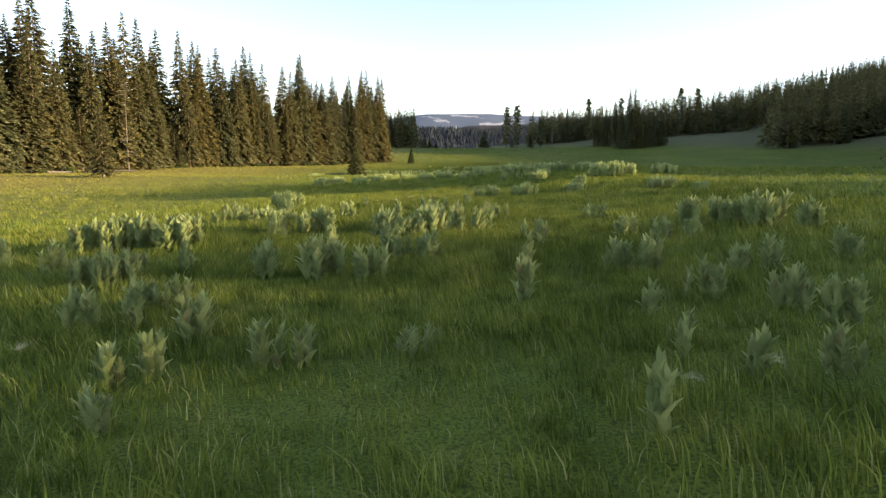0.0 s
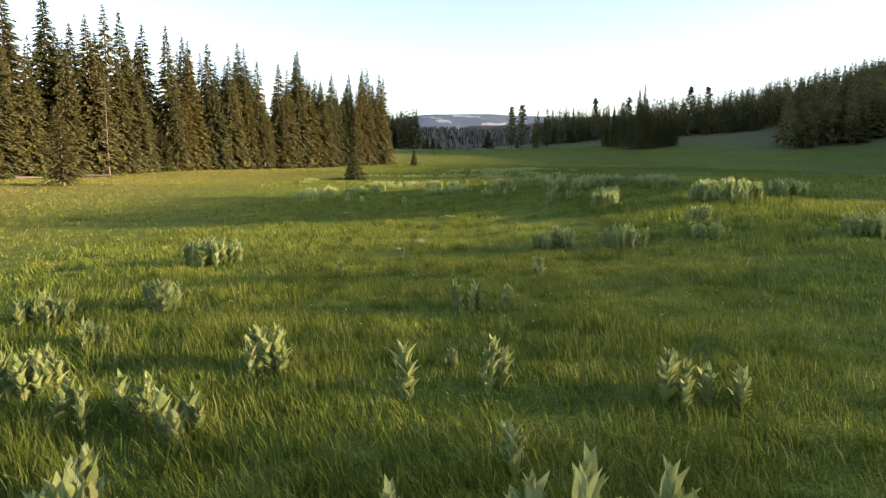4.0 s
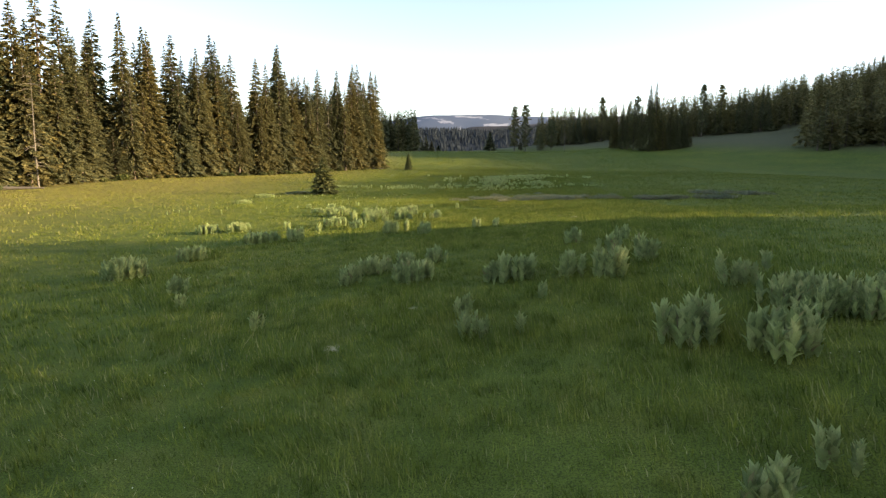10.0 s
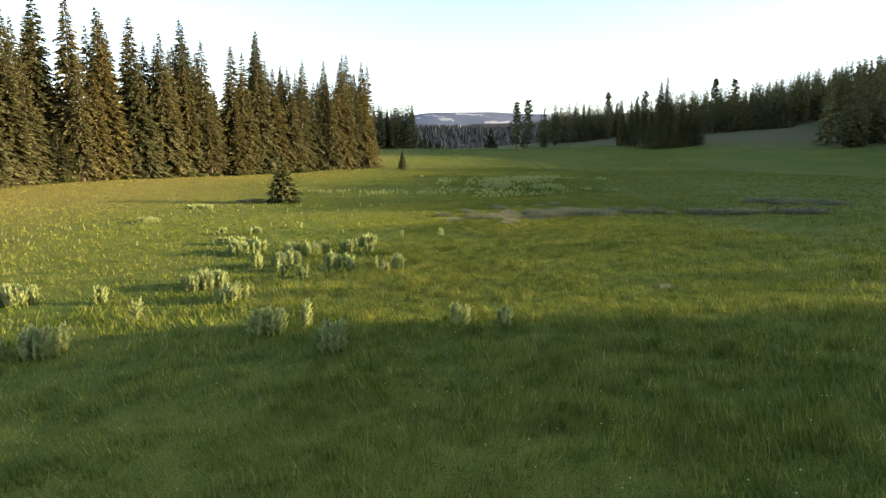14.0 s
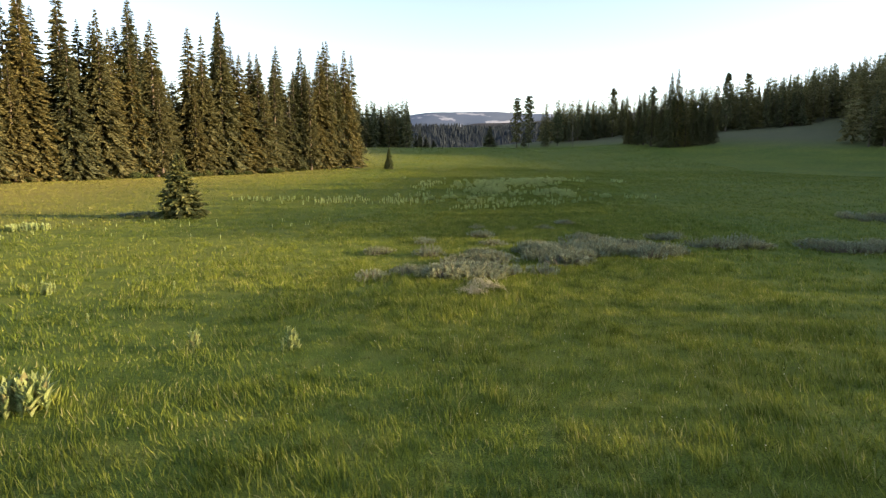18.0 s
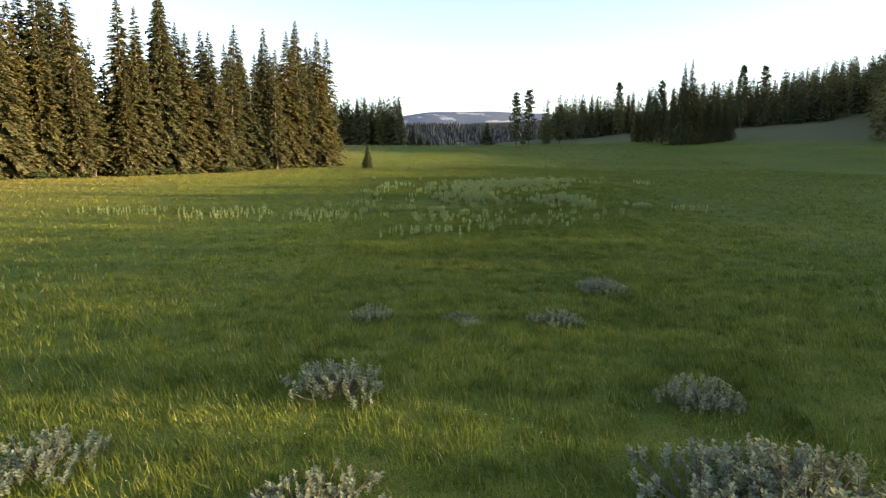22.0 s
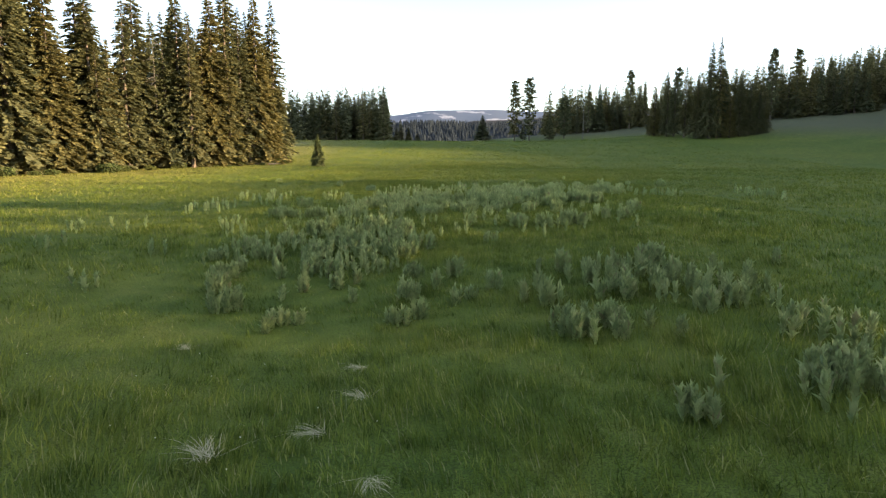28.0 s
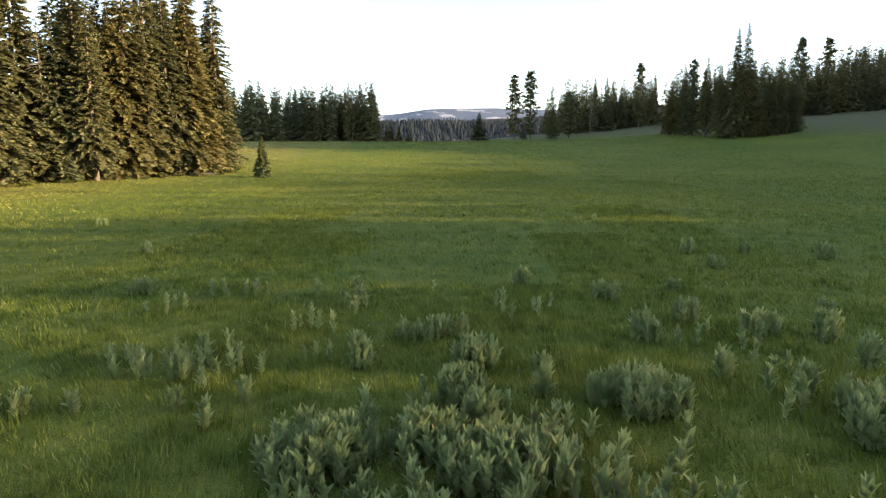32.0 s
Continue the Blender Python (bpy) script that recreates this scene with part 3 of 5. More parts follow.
def shade_tree(x, y_shade, reach):
    """A tree whose tip's shadow falls near x = reach; y_shade: where its shadow crosses the walk."""
    y = y_shade - SLANT * (x - 3)
    side.append((x, y, max(6.0, (x - reach) * RISE * rt.uniform(0.93, 1.06) - float(land(x, y)))))


for y0, y1, x0, reach, n in ((-14, 5.8, 38, -13, 85), (5.8, 16.5, 46, -5, 46), (16.5, 21.5, 46, 0, 8), (21.5, 38.5, 40, -14, 100), (40, 50, 48, -4, 32), (50, 57, 52, -3, 20), (57, 64, 56, -1, 24), (64, 71, 62, -9, 32), (71, 122, 78, -12, 170)):
    for k in range(n):
        shade_tree(x0 + rt.uniform(0, 6), y0 + (y1 - y0) * (k + rt.random()) / n, reach)
for k in range(300):
    y = rt.uniform(112, 215)
    shade_tree(0.75 * y + 4 + rt.uniform(0, 22), y, -11)
for k in range(46):
    y = rt.uniform(70, 205)
    shade_tree(max(80, 0.75 * y + 8) + rt.uniform(0, 14), y, rt.uniform(-42, -16))
# more unseen trees, on the added rise that shades the hill wood
for k in range(240):
    y = rt.uniform(160, 300)
    side.append((0.72 * y + 40 + rt.uniform(0, 130), y, rt.uniform(14, 20)))
wood("meadow_side_woods", "conifer forest along the sunny side of the meadow", side, 71, 20, 5)

# young fir in the meadow and the small one by the forest corner
young = tree("young_fir_tree", "young fir growing alone in the meadow grass", "tree", 51, 3.5, 1.05, 50, 12, 22, mat=FIR, low=0.02, shape=0.92, droop=0.16, fine=0.40)
young.matrix_basis = placed(-10.4, 74.6)
copy_thing(young, placed(-8.2, 160, 1.15, 130, wide=0.8))

# ---------------------------------------------------------------- dead trees, logs, shrubs
def snag(seed, h):
    r = np.random.default_rng(seed)
    ob = tagged(new("dead_tree"), "bare grey dead spruce with broken branch stubs", "dead tree", "dead trees")
    v, f = joined([trunk_piece(r, h, 0.11)] + dead_limbs(r, h, 0.2, 34, 0.12, 0.95, 1.3))
    part("trunk", mesh_of("trunk", v, f, DEADWOOD), ob)
    return ob


for seed, x, y, h in ((81, -43.6, 86.2, 12.5), (82, -26.5, 150, 13), (83, -24.8, 153, 15), (84, 44, 252, 12), (85, -17.4, 162.5, 7)):
    snag(seed, h).matrix_basis = placed(x, y, 1.0, 55 * seed)


def log(seed, length):
    r = np.random.default_rng(seed)
    pts = [(length * (f - 0.5), 0.08 * math.sin(4 * f), 0.12 + 0.05 * f) for f in (0, 0.25, 0.5, 0.75, 1)]
    v, f = joined([tube(pts, (0.19, 0.17, 0.16, 0.13, 0.07), 8)] + [tube([(length * u, 0.0, 0.2), (length * u + 0.2, 0.3 * s, 0.5)], (0.03, 0.01), 4) for u, s in ((-0.1, 1), (0.15, -1), (0.3, 1))])
    return tagged(new("fallen_log", mesh_of("log", v, f, DEADWOOD)), "fallen bleached tree trunk at the forest's foot", "log", "fallen logs")


for seed, x, y, n, a in ((91, -43.6, 82, 6, 12), (92, -44.2, 79, 5, -30), (93, -30.0, 158, 5, 5), (94, -16.0, 163.2, 4, 12), (95, -27.0, 157.0, 4.5, 0), (96, -46, 72, 5, 40)):
    log(seed, n).matrix_basis = placed(x, y, 1.0, a, sink=0.0)


def shrub(seed):
    """A low leafy bush: stems and a crown of small leaves."""
    r = np.random.default_rng(seed)
    ob = tagged(new("shrub"), "low green leafy shrub at the foot of the trees", "shrub", "forest edge shrubs")
    v, f = joined([tube([(0, 0, -0.05), (0.25 * math.cos(a), 0.25 * math.sin(a), 0.4), (0.45 * math.cos(a), 0.45 * math.sin(a), 0.75)], (0.02, 0.014, 0.006), 4) for a in (0.3, 1.6, 2.9, 4.2, 5.4)])
    part("branchwork", mesh_of("branchwork", v, f, BARK), ob)
    vs, ts = [], []
    for k in range(620):
        d = r.normal(size=3)
        d /= np.linalg.norm(d)
        c = d * np.array([0.55, 0.55, 0.42]) * r.uniform(0.5, 1.08) + np.array([0, 0, 0.48])
        e, w = r.normal(size=3), r.normal(size=3)
        e /= np.linalg.norm(e) * 10
        w /= np.linalg.norm(w) * 18
        b = len(vs)
        vs += [c - e, c + w, c + e, c - w]
        ts += [(b, b + 1, b + 2), (b, b + 2, b + 3)]
    tagged(part("foliage", tri_mesh("foliage", np.array(vs), np.array(ts), SHRUB), ob), kind="stuff")
    return ob


bushes = Stand([lambda: shrub(101), lambda: shrub(102)])
for (xa, ya), (xb, yb) in zip(EDGE[1:8], EDGE[2:9]):
    for s in range(6):
        f = (s + rt.random()) / 6
        k = rt.uniform(0.5, 1.1)
        bushes.put(int(rt.integers(2)), placed(xa + (xb - xa) * f + rt.uniform(0.4, 2.4), ya + (yb - ya) * f - rt.uniform(0, 1.0), k, rt.uniform(0, 360), wide=k * 1.3))
for x, y, k in ((-11.8, 73.7, 0.45), (-12.8, 74.0, 0.4), (-9.4, 73.9, 0.4), (-13.9, 73.7, 0.35)):
    bushes.put(0, placed(x, y, k, 40 * x, wide=k * 1.2))

# ---------------------------------------------------------------- broad-leaved plants of the meadow
def leaf_shape(length, width, arch, fold):
    """A pleated pointed leaf with its foot at the origin, rising along z and bending outwards along x."""
    vs, uvs, fs = [], [], []
    for k in range(4):
        f = k / 3
        w = width * (math.sin(math.pi * min(1, 0.10 + 0.86 * f ** 0.85)) ** 0.8) * (1 if k < 3 else 0.03)
        z, x = length * (f - 0.10 * arch * f * f), length * arch * f * f
        for q in (-1, 0, 1):
            vs.append((x - fold * w * abs(q) * (1 - 0.3 * f), w * q * 0.5, z + 0.02 * length * abs(q) * math.sin(9 * f)))
            uvs.append((0.5 + 0.5 * q, f))
    for k in range(3):
        for q in range(2):
            a = 3 * k + q
            fs.append((a, a + 1, a + 4, a + 3))
    return np.array(vs), fs, np.array(uvs)


LEAVES = [leaf_shape(0.195, 0.074, 0.19, 0.40), leaf_shape(0.175, 0.052, 0.09, 0.48), leaf_shape(0.175, 0.086, 0.28, 0.34)]
LEAF_MESHES = [mesh_of("leaf", v, f, LEAF, uv, smooth=True) for v, f, uv in LEAVES]


def shoot_plan(seed):
    """Where the leaves of one shoot sit: form, pose and size."""
    r = np.random.default_rng(seed)
    tall, plan = r.uniform(0.20, 0.31), []
    count = int(r.integers(11, 15))
    for k in range(count):
        f = k / (count - 1)
        form = 2 if f < 0.35 else 0 if f < 0.75 else 1
        size = (0.82, 1.0, 0.95, 0.75)[min(3, int(f * 4))] * r.uniform(0.85, 1.12)
        plan.append((form, pose(0, 0, 0.02 + tall * f * 0.92, 0, 19 - 12 * f + r.uniform(-8, 8), 137.5 * k + r.uniform(-25, 25)) @ pose(0.006, 0, 0) @ Matrix.Scale(size, 4)))
    return tall, plan


def stem_mesh(tall):
    v, f = tube([(0, 0, -0.06), (0.004, 0, tall * 0.5), (0, 0, tall + 0.05)], (0.014, 0.011, 0.004), 6)
    return mesh_of("stem", v, f, STEM)


SHOOTS = [shoot_plan(200 + k) for k in range(7)]


def hellebore(k):
    tall, plan = SHOOTS[k]
    ob = tagged(new("false_hellebore"), "leafy false hellebore with broad pleated leaves in the grass", "plant", "meadow hellebores")
    part("stem", stem_mesh(tall), ob)
    for form, m in plan:
        part("leaf", LEAF_MESHES[form], ob, m)
    return ob


PATCHES_1 = [
    (0.69, 1.89, 0.04, 0.05, 3, 0.77), (-1.27, 2.15, 0.04, 0.04, 3, 0.6), (1.23, 2.31, 0.04, 0.05, 3, 0.66), (1.55, 2.33, 0.08, 0.06, 4, 0.6),
    (1.06, 2.6, 0.04, 0.04, 3, 0.6), (-1.51, 2.65, 0.06, 0.04, 4, 0.65), (-1.32, 2.71, 0.05, 0.04, 4, 0.66), (-0.84, 2.8, 0.07, 0.06, 4, 0.7),
    (-0.63, 2.8, 0.04, 0.04, 3, 0.6), (-0.15, 2.86, 0.07, 0.08, 5, 0.67), (2.03, 3.01, 0.09, 0.1, 6, 0.69), (-0.03, 3.04, 0.04, 0.04, 3, 0.6),
    (-1.33, 3.3, 0.09, 0.1, 6, 0.78), (1.15, 3.33, 0.04, 0.04, 3, 0.6), (1.96, 3.37, 0.12, 0.13, 9, 0.66), (-2.17, 3.64, 0.15, 0.07, 7, 0.79),
]
PATCHES_2 = [
    (-1.9, 3.72, 0.05, 0.07, 4, 0.8), (1.63, 3.73, 0.12, 0.13, 9, 0.69), (0.52, 3.87, 0.04, 0.05, 3, 0.83), (-1.91, 4.14, 0.27, 0.08, 12, 0.66),
    (2.32, 4.35, 0.11, 0.12, 8, 0.7), (2.11, 4.37, 0.07, 0.08, 5, 0.7), (1.58, 4.67, 0.1, 0.11, 7, 0.8), (1.36, 4.74, 0.1, 0.11, 7, 0.77),
    (3.18, 4.77, 0.08, 0.09, 6, 0.72), (-0.59, 4.96, 0.13, 0.14, 10, 0.85), (-1.01, 5.09, 0.18, 0.19, 16, 0.93), (0.71, 5.15, 0.04, 0.06, 4, 0.82),
    (-1.48, 5.25, 0.14, 0.15, 11, 0.89), (-2.87, 5.27, 0.32, 0.3, 37, 0.75), (-2.3, 5.45, 0.07, 0.09, 5, 0.79), (-0.12, 5.74, 0.11, 0.12, 8, 0.88),
]
PATCHES_3 = [
    (-3.77, 5.84, 0.14, 0.09, 8, 0.75), (-0.45, 5.89, 0.16, 0.17, 14, 0.96), (-4.51, 6.27, 0.06, 0.08, 5, 0.87), (2.55, 6.32, 0.09, 0.11, 7, 0.64),
    (1.04, 6.32, 0.07, 0.08, 5, 0.78), (2.28, 6.38, 0.12, 0.13, 9, 0.64), (3.9, 6.59, 0.16, 0.17, 13, 0.79), (-1.19, 6.66, 0.07, 0.09, 5, 0.82),
    (2.03, 6.73, 0.13, 0.14, 10, 0.66), (-4.2, 7.04, 0.08, 0.09, 6, 0.94), (1.1, 7.06, 0.04, 0.04, 3, 0.6), (0.93, 7.08, 0.04, 0.04, 3, 0.6),
    (3.71, 7.09, 0.2, 0.21, 19, 1.07), (-3.12, 7.27, 0.27, 0.28, 31, 1.03), (-0.52, 7.39, 0.07, 0.09, 5, 0.82), (-0.38, 7.39, 0.04, 0.05, 3, 0.67),
]
PATCHES_4 = [
    (-3.86, 7.41, 0.37, 0.37, 52, 1.04), (3.45, 7.46, 0.22, 0.22, 21, 0.93), (3.08, 7.58, 0.15, 0.16, 13, 0.95), (-0.25, 7.61, 0.05, 0.06, 4, 0.76),
    (0.23, 7.63, 0.05, 0.06, 4, 0.77), (0.05, 7.64, 0.04, 0.05, 3, 0.71), (-1.97, 7.68, 0.04, 0.04, 3, 0.6), (-0.84, 7.8, 0.08, 0.09, 6, 0.79),
    (-0.43, 7.82, 0.09, 0.1, 7, 0.8), (-2.22, 8.04, 0.09, 0.1, 7, 0.78), (-1.86, 8.22, 0.08, 0.1, 6, 0.74), (-0.64, 8.36, 0.1, 0.11, 7, 0.76),
    (-0.22, 8.37, 0.09, 0.1, 6, 0.83), (-1.78, 8.4, 0.06, 0.07, 4, 0.69), (2.14, 8.53, 0.08, 0.09, 6, 0.7), (-2.25, 8.57, 0.04, 0.05, 3, 0.64),
]
PATCHES_5 = [
    (2.1, 8.79, 0.05, 0.07, 4, 0.66), (-1.89, 8.87, 0.06, 0.07, 4, 0.67), (-0.2, 9.02, 0.04, 0.05, 3, 0.69), (-1.76, 9.4, 0.11, 0.12, 8, 0.72),
    (1.02, 9.57, 0.05, 0.07, 4, 0.65), (-2.34, 9.59, 0.12, 0.13, 9, 0.64), (-2.07, 9.68, 0.14, 0.09, 8, 0.66), (-3.57, 9.69, 0.16, 0.13, 11, 0.6),
    (0.75, 9.69, 0.14, 0.15, 11, 0.7), (-0.71, 9.85, 0.04, 0.05, 3, 0.78), (-0.21, 9.97, 0.09, 0.1, 6, 0.84), (-2.97, 10.07, 0.22, 0.23, 22, 0.68),
    (-3.39, 10.14, 0.18, 0.19, 16, 0.67), (-0.45, 10.37, 0.05, 0.06, 4, 0.66), (-1.58, 10.38, 0.14, 0.16, 12, 0.77), (-3.05, 11.02, 0.11, 0.13, 9, 0.6),
]
PATCHES_6 = [
    (-0.28, 11.83, 0.14, 0.15, 11, 0.76), (0.04, 11.85, 0.04, 0.06, 4, 0.69), (-4.01, 11.91, 0.23, 0.23, 23, 0.66), (-3.11, 12.25, 0.18, 0.19, 16, 0.79),
    (0.56, 13.42, 0.1, 0.12, 8, 0.61), (5.75, 13.83, 0.19, 0.2, 17, 0.62), (-1.74, 13.89, 0.04, 0.05, 3, 0.64), (5.3, 14.9, 0.39, 0.38, 55, 0.76),
    (2.0, 15.2, 0.31, 0.31, 38, 0.85), (3.3, 15.5, 0.28, 0.28, 31, 0.65), (-3.9, 15.7, 0.38, 0.38, 53, 1.03), (1.1, 15.7, 0.29, 0.29, 33, 0.81),
    (3.76, 16.83, 0.26, 0.14, 14, 0.86), (5.3, 19.5, 0.74, 0.72, 110, 1.15), (3.2, 20.8, 0.36, 0.33, 38, 0.83), (7.5, 21.1, 0.42, 0.42, 53, 1.08),
]
PATCHES_7 = [
    (3.42, 21.57, 0.31, 0.29, 29, 0.95), (2.26, 22.49, 0.16, 0.17, 12, 0.94), (2.81, 22.95, 0.11, 0.13, 7, 0.71), (5.66, 24.32, 0.51, 0.5, 73, 1.05),
    (3.46, 24.72, 0.27, 0.27, 25, 1.11), (2.9, 25.3, 0.29, 0.29, 28, 1.15), (4.8, 25.7, 0.3, 0.31, 30, 1.0), (4.4, 26.0, 0.49, 0.48, 68, 0.96),
    (1.4, 26.1, 0.04, 0.05, 3, 0.74), (0.9, 26.2, 0.16, 0.17, 12, 0.96), (5.8, 26.3, 0.37, 0.37, 42, 0.86), (0.85, 27.12, 0.16, 0.17, 11, 0.87),
    (4.22, 27.18, 0.18, 0.19, 13, 0.87), (-1.9, 27.4, 0.09, 0.1, 5, 0.68), (1.83, 27.52, 0.05, 0.07, 3, 0.7), (4.35, 27.88, 0.11, 0.12, 7, 0.84),
]
PATCHES_8 = [
    (4.96, 27.98, 0.06, 0.07, 4, 0.96), (2.96, 28.35, 0.26, 0.26, 23, 1.11), (2.44, 28.6, 0.18, 0.19, 14, 1.05), (-3.51, 28.89, 0.06, 0.08, 4, 0.85),
    (1.55, 29.07, 0.38, 0.38, 44, 1.06), (3.76, 29.44, 0.21, 0.22, 17, 0.99), (0.07, 29.89, 0.37, 0.36, 41, 0.96), (-1.05, 29.99, 0.2, 0.21, 16, 0.89),
    (-4.17, 30.27, 0.18, 0.16, 12, 0.85), (3.42, 30.3, 0.21, 0.22, 16, 0.98), (-0.71, 31.06, 0.31, 0.31, 32, 0.89), (-0.2, 31.4, 0.2, 0.21, 16, 0.92),
    (0.4, 31.9, 0.26, 0.26, 23, 0.83), (3.2, 32.4, 0.18, 0.19, 14, 0.86), (-6.3, 32.5, 0.46, 0.46, 62, 1.15), (4.3, 32.5, 0.14, 0.15, 9, 0.83),
]
PATCHES_9 = [
    (-5.9, 35.0, 0.34, 0.34, 36, 1.02), (-0.1, 38.1, 0.23, 0.23, 19, 1.0), (-5.3, 38.5, 0.34, 0.34, 37, 1.02), (2.1, 38.6, 0.07, 0.09, 5, 0.84),
    (-4.8, 38.6, 0.22, 0.22, 18, 1.0), (-4.1, 38.7, 0.31, 0.31, 31, 1.15), (1.5, 38.9, 0.16, 0.17, 11, 0.85), (-1.2, 39.1, 0.26, 0.26, 23, 1.07),
    (-0.7, 39.4, 0.09, 0.11, 6, 1.06), (-3.8, 40.6, 0.06, 0.07, 4, 0.96), (-2.6, 41.7, 0.3, 0.3, 29, 0.91), (-5.3, 42.1, 0.12, 0.13, 8, 0.93),
    (-8.3, 42.3, 0.44, 0.38, 49, 0.88), (-7.2, 42.4, 0.5, 0.4, 59, 0.94), (-3.7, 43.3, 0.47, 0.46, 63, 0.92), (-1.88, 43.97, 0.12, 0.13, 8, 0.9),
]
PATCHES_10 = [
    (-0.03, 44.03, 0.06, 0.07, 4, 0.88), (-2.33, 44.1, 0.04, 0.05, 3, 1.03), (0.18, 44.57, 0.17, 0.18, 12, 1.01), (-0.94, 44.9, 0.15, 0.16, 10, 1.11),
    (-0.34, 44.94, 0.07, 0.08, 4, 0.84), (-1.4, 45.0, 0.21, 0.22, 17, 1.12), (-2.61, 45.06, 0.15, 0.16, 11, 0.96), (-3.36, 45.57, 0.13, 0.14, 9, 1.15),
    (-2.69, 45.87, 0.35, 0.35, 39, 1.04), (-3.0, 47.7, 0.22, 0.23, 18, 1.14), (-2.5, 47.7, 0.27, 0.27, 24, 1.14), (-0.9, 47.8, 0.13, 0.14, 9, 0.85),
    (-4.7, 48.3, 0.28, 0.29, 27, 1.15), (-1.5, 48.3, 0.24, 0.24, 20, 1.06), (-2.3, 48.6, 0.2, 0.2, 15, 0.9), (-4.4, 48.7, 0.35, 0.35, 37, 1.15),
]
PATCHES_11 = [
    (-1.1, 49.5, 0.27, 0.27, 25, 1.0), (-5.8, 50.5, 0.53, 0.23, 38, 0.74), (1.1, 51.3, 0.11, 0.12, 7, 0.75), (-0.2, 51.5, 0.04, 0.05, 3, 0.76),
    (-5.7, 53.0, 0.23, 0.21, 18, 0.74), (-6.9, 53.0, 0.16, 0.17, 11, 0.71), (-4.6, 55.2, 0.14, 0.15, 10, 0.66), (-12.2, 58.3, 0.51, 0.5, 73, 0.69),
    (-13.8, 68.1, 0.77, 0.75, 110, 0.76), (9.36, 79.84, 0.04, 0.04, 3, 0.6), (7.04, 79.9, 0.09, 0.1, 5, 0.77), (8.05, 80.13, 0.05, 0.07, 3, 0.81),
    (8.79, 80.28, 0.04, 0.05, 3, 0.6), (7.44, 80.3, 0.04, 0.04, 3, 0.6), (8.54, 80.35, 0.04, 0.05, 3, 0.6), (7.66, 80.48, 0.05, 0.06, 3, 0.78),
]
PATCHES_12 = [
    (7.92, 80.51, 0.04, 0.04, 3, 0.6), (9.69, 80.56, 0.04, 0.05, 3, 0.63), (8.13, 80.66, 0.04, 0.04, 3, 0.66), (9.36, 80.71, 0.04, 0.05, 3, 0.6),
    (6.01, 80.74, 0.04, 0.06, 3, 0.63), (8.89, 80.74, 0.04, 0.05, 3, 0.6), (8.51, 80.83, 0.04, 0.05, 3, 0.6), (5.82, 81.04, 0.07, 0.08, 4, 0.73),
    (6.58, 81.05, 0.04, 0.04, 3, 0.6), (9.83, 81.08, 0.07, 0.06, 4, 0.6), (8.26, 81.13, 0.04, 0.05, 3, 0.61), (8.07, 81.25, 0.05, 0.06, 3, 0.6),
    (7.03, 81.26, 0.04, 0.05, 3, 0.62), (6.29, 81.31, 0.04, 0.05, 3, 0.65), (8.37, 81.34, 0.04, 0.05, 3, 0.73), (11.04, 81.51, 0.04, 0.04, 3, 0.6),
]
PATCHES_13 = [
    (10.2, 81.68, 0.08, 0.09, 5, 0.6), (10.82, 81.72, 0.13, 0.14, 8, 0.65), (4.61, 81.73, 0.04, 0.04, 3, 0.6), (7.17, 81.74, 0.04, 0.05, 3, 0.62),
    (6.45, 81.8, 0.07, 0.08, 4, 0.6), (9.37, 81.8, 0.04, 0.05, 3, 0.6), (4.06, 81.87, 0.07, 0.08, 4, 0.74), (5.15, 81.87, 0.09, 0.1, 6, 0.71),
    (6.72, 81.9, 0.04, 0.06, 3, 0.6), (5.33, 81.97, 0.05, 0.06, 3, 0.68), (4.65, 81.99, 0.04, 0.05, 3, 0.73), (7.43, 82.18, 0.05, 0.06, 3, 0.6),
    (11.05, 82.27, 0.1, 0.11, 6, 0.7), (4.13, 82.29, 0.04, 0.05, 3, 0.71), (9.82, 82.39, 0.05, 0.07, 3, 0.6), (9.3, 82.4, 0.05, 0.07, 3, 0.6),
]
PATCHES_14 = [
    (6.45, 82.48, 0.04, 0.05, 3, 0.65), (9.63, 82.59, 0.08, 0.1, 5, 0.6), (11.72, 82.6, 0.08, 0.1, 5, 0.7), (4.08, 82.73, 0.2, 0.15, 12, 0.69),
    (5.64, 82.79, 0.06, 0.08, 4, 0.62), (6.26, 82.83, 0.12, 0.13, 7, 0.69), (4.99, 82.86, 0.12, 0.13, 8, 0.75), (8.64, 82.86, 0.09, 0.1, 5, 0.67),
    (4.63, 82.89, 0.12, 0.13, 8, 0.7), (5.22, 83.0, 0.06, 0.08, 4, 0.74), (7.08, 83.12, 0.07, 0.08, 4, 0.63), (6.71, 83.19, 0.13, 0.14, 8, 0.64),
    (11.48, 83.2, 0.1, 0.11, 6, 0.77), (5.45, 83.36, 0.07, 0.09, 4, 0.65), (12.29, 83.65, 0.07, 0.09, 5, 0.78), (5.06, 83.92, 0.15, 0.16, 10, 0.65),
]
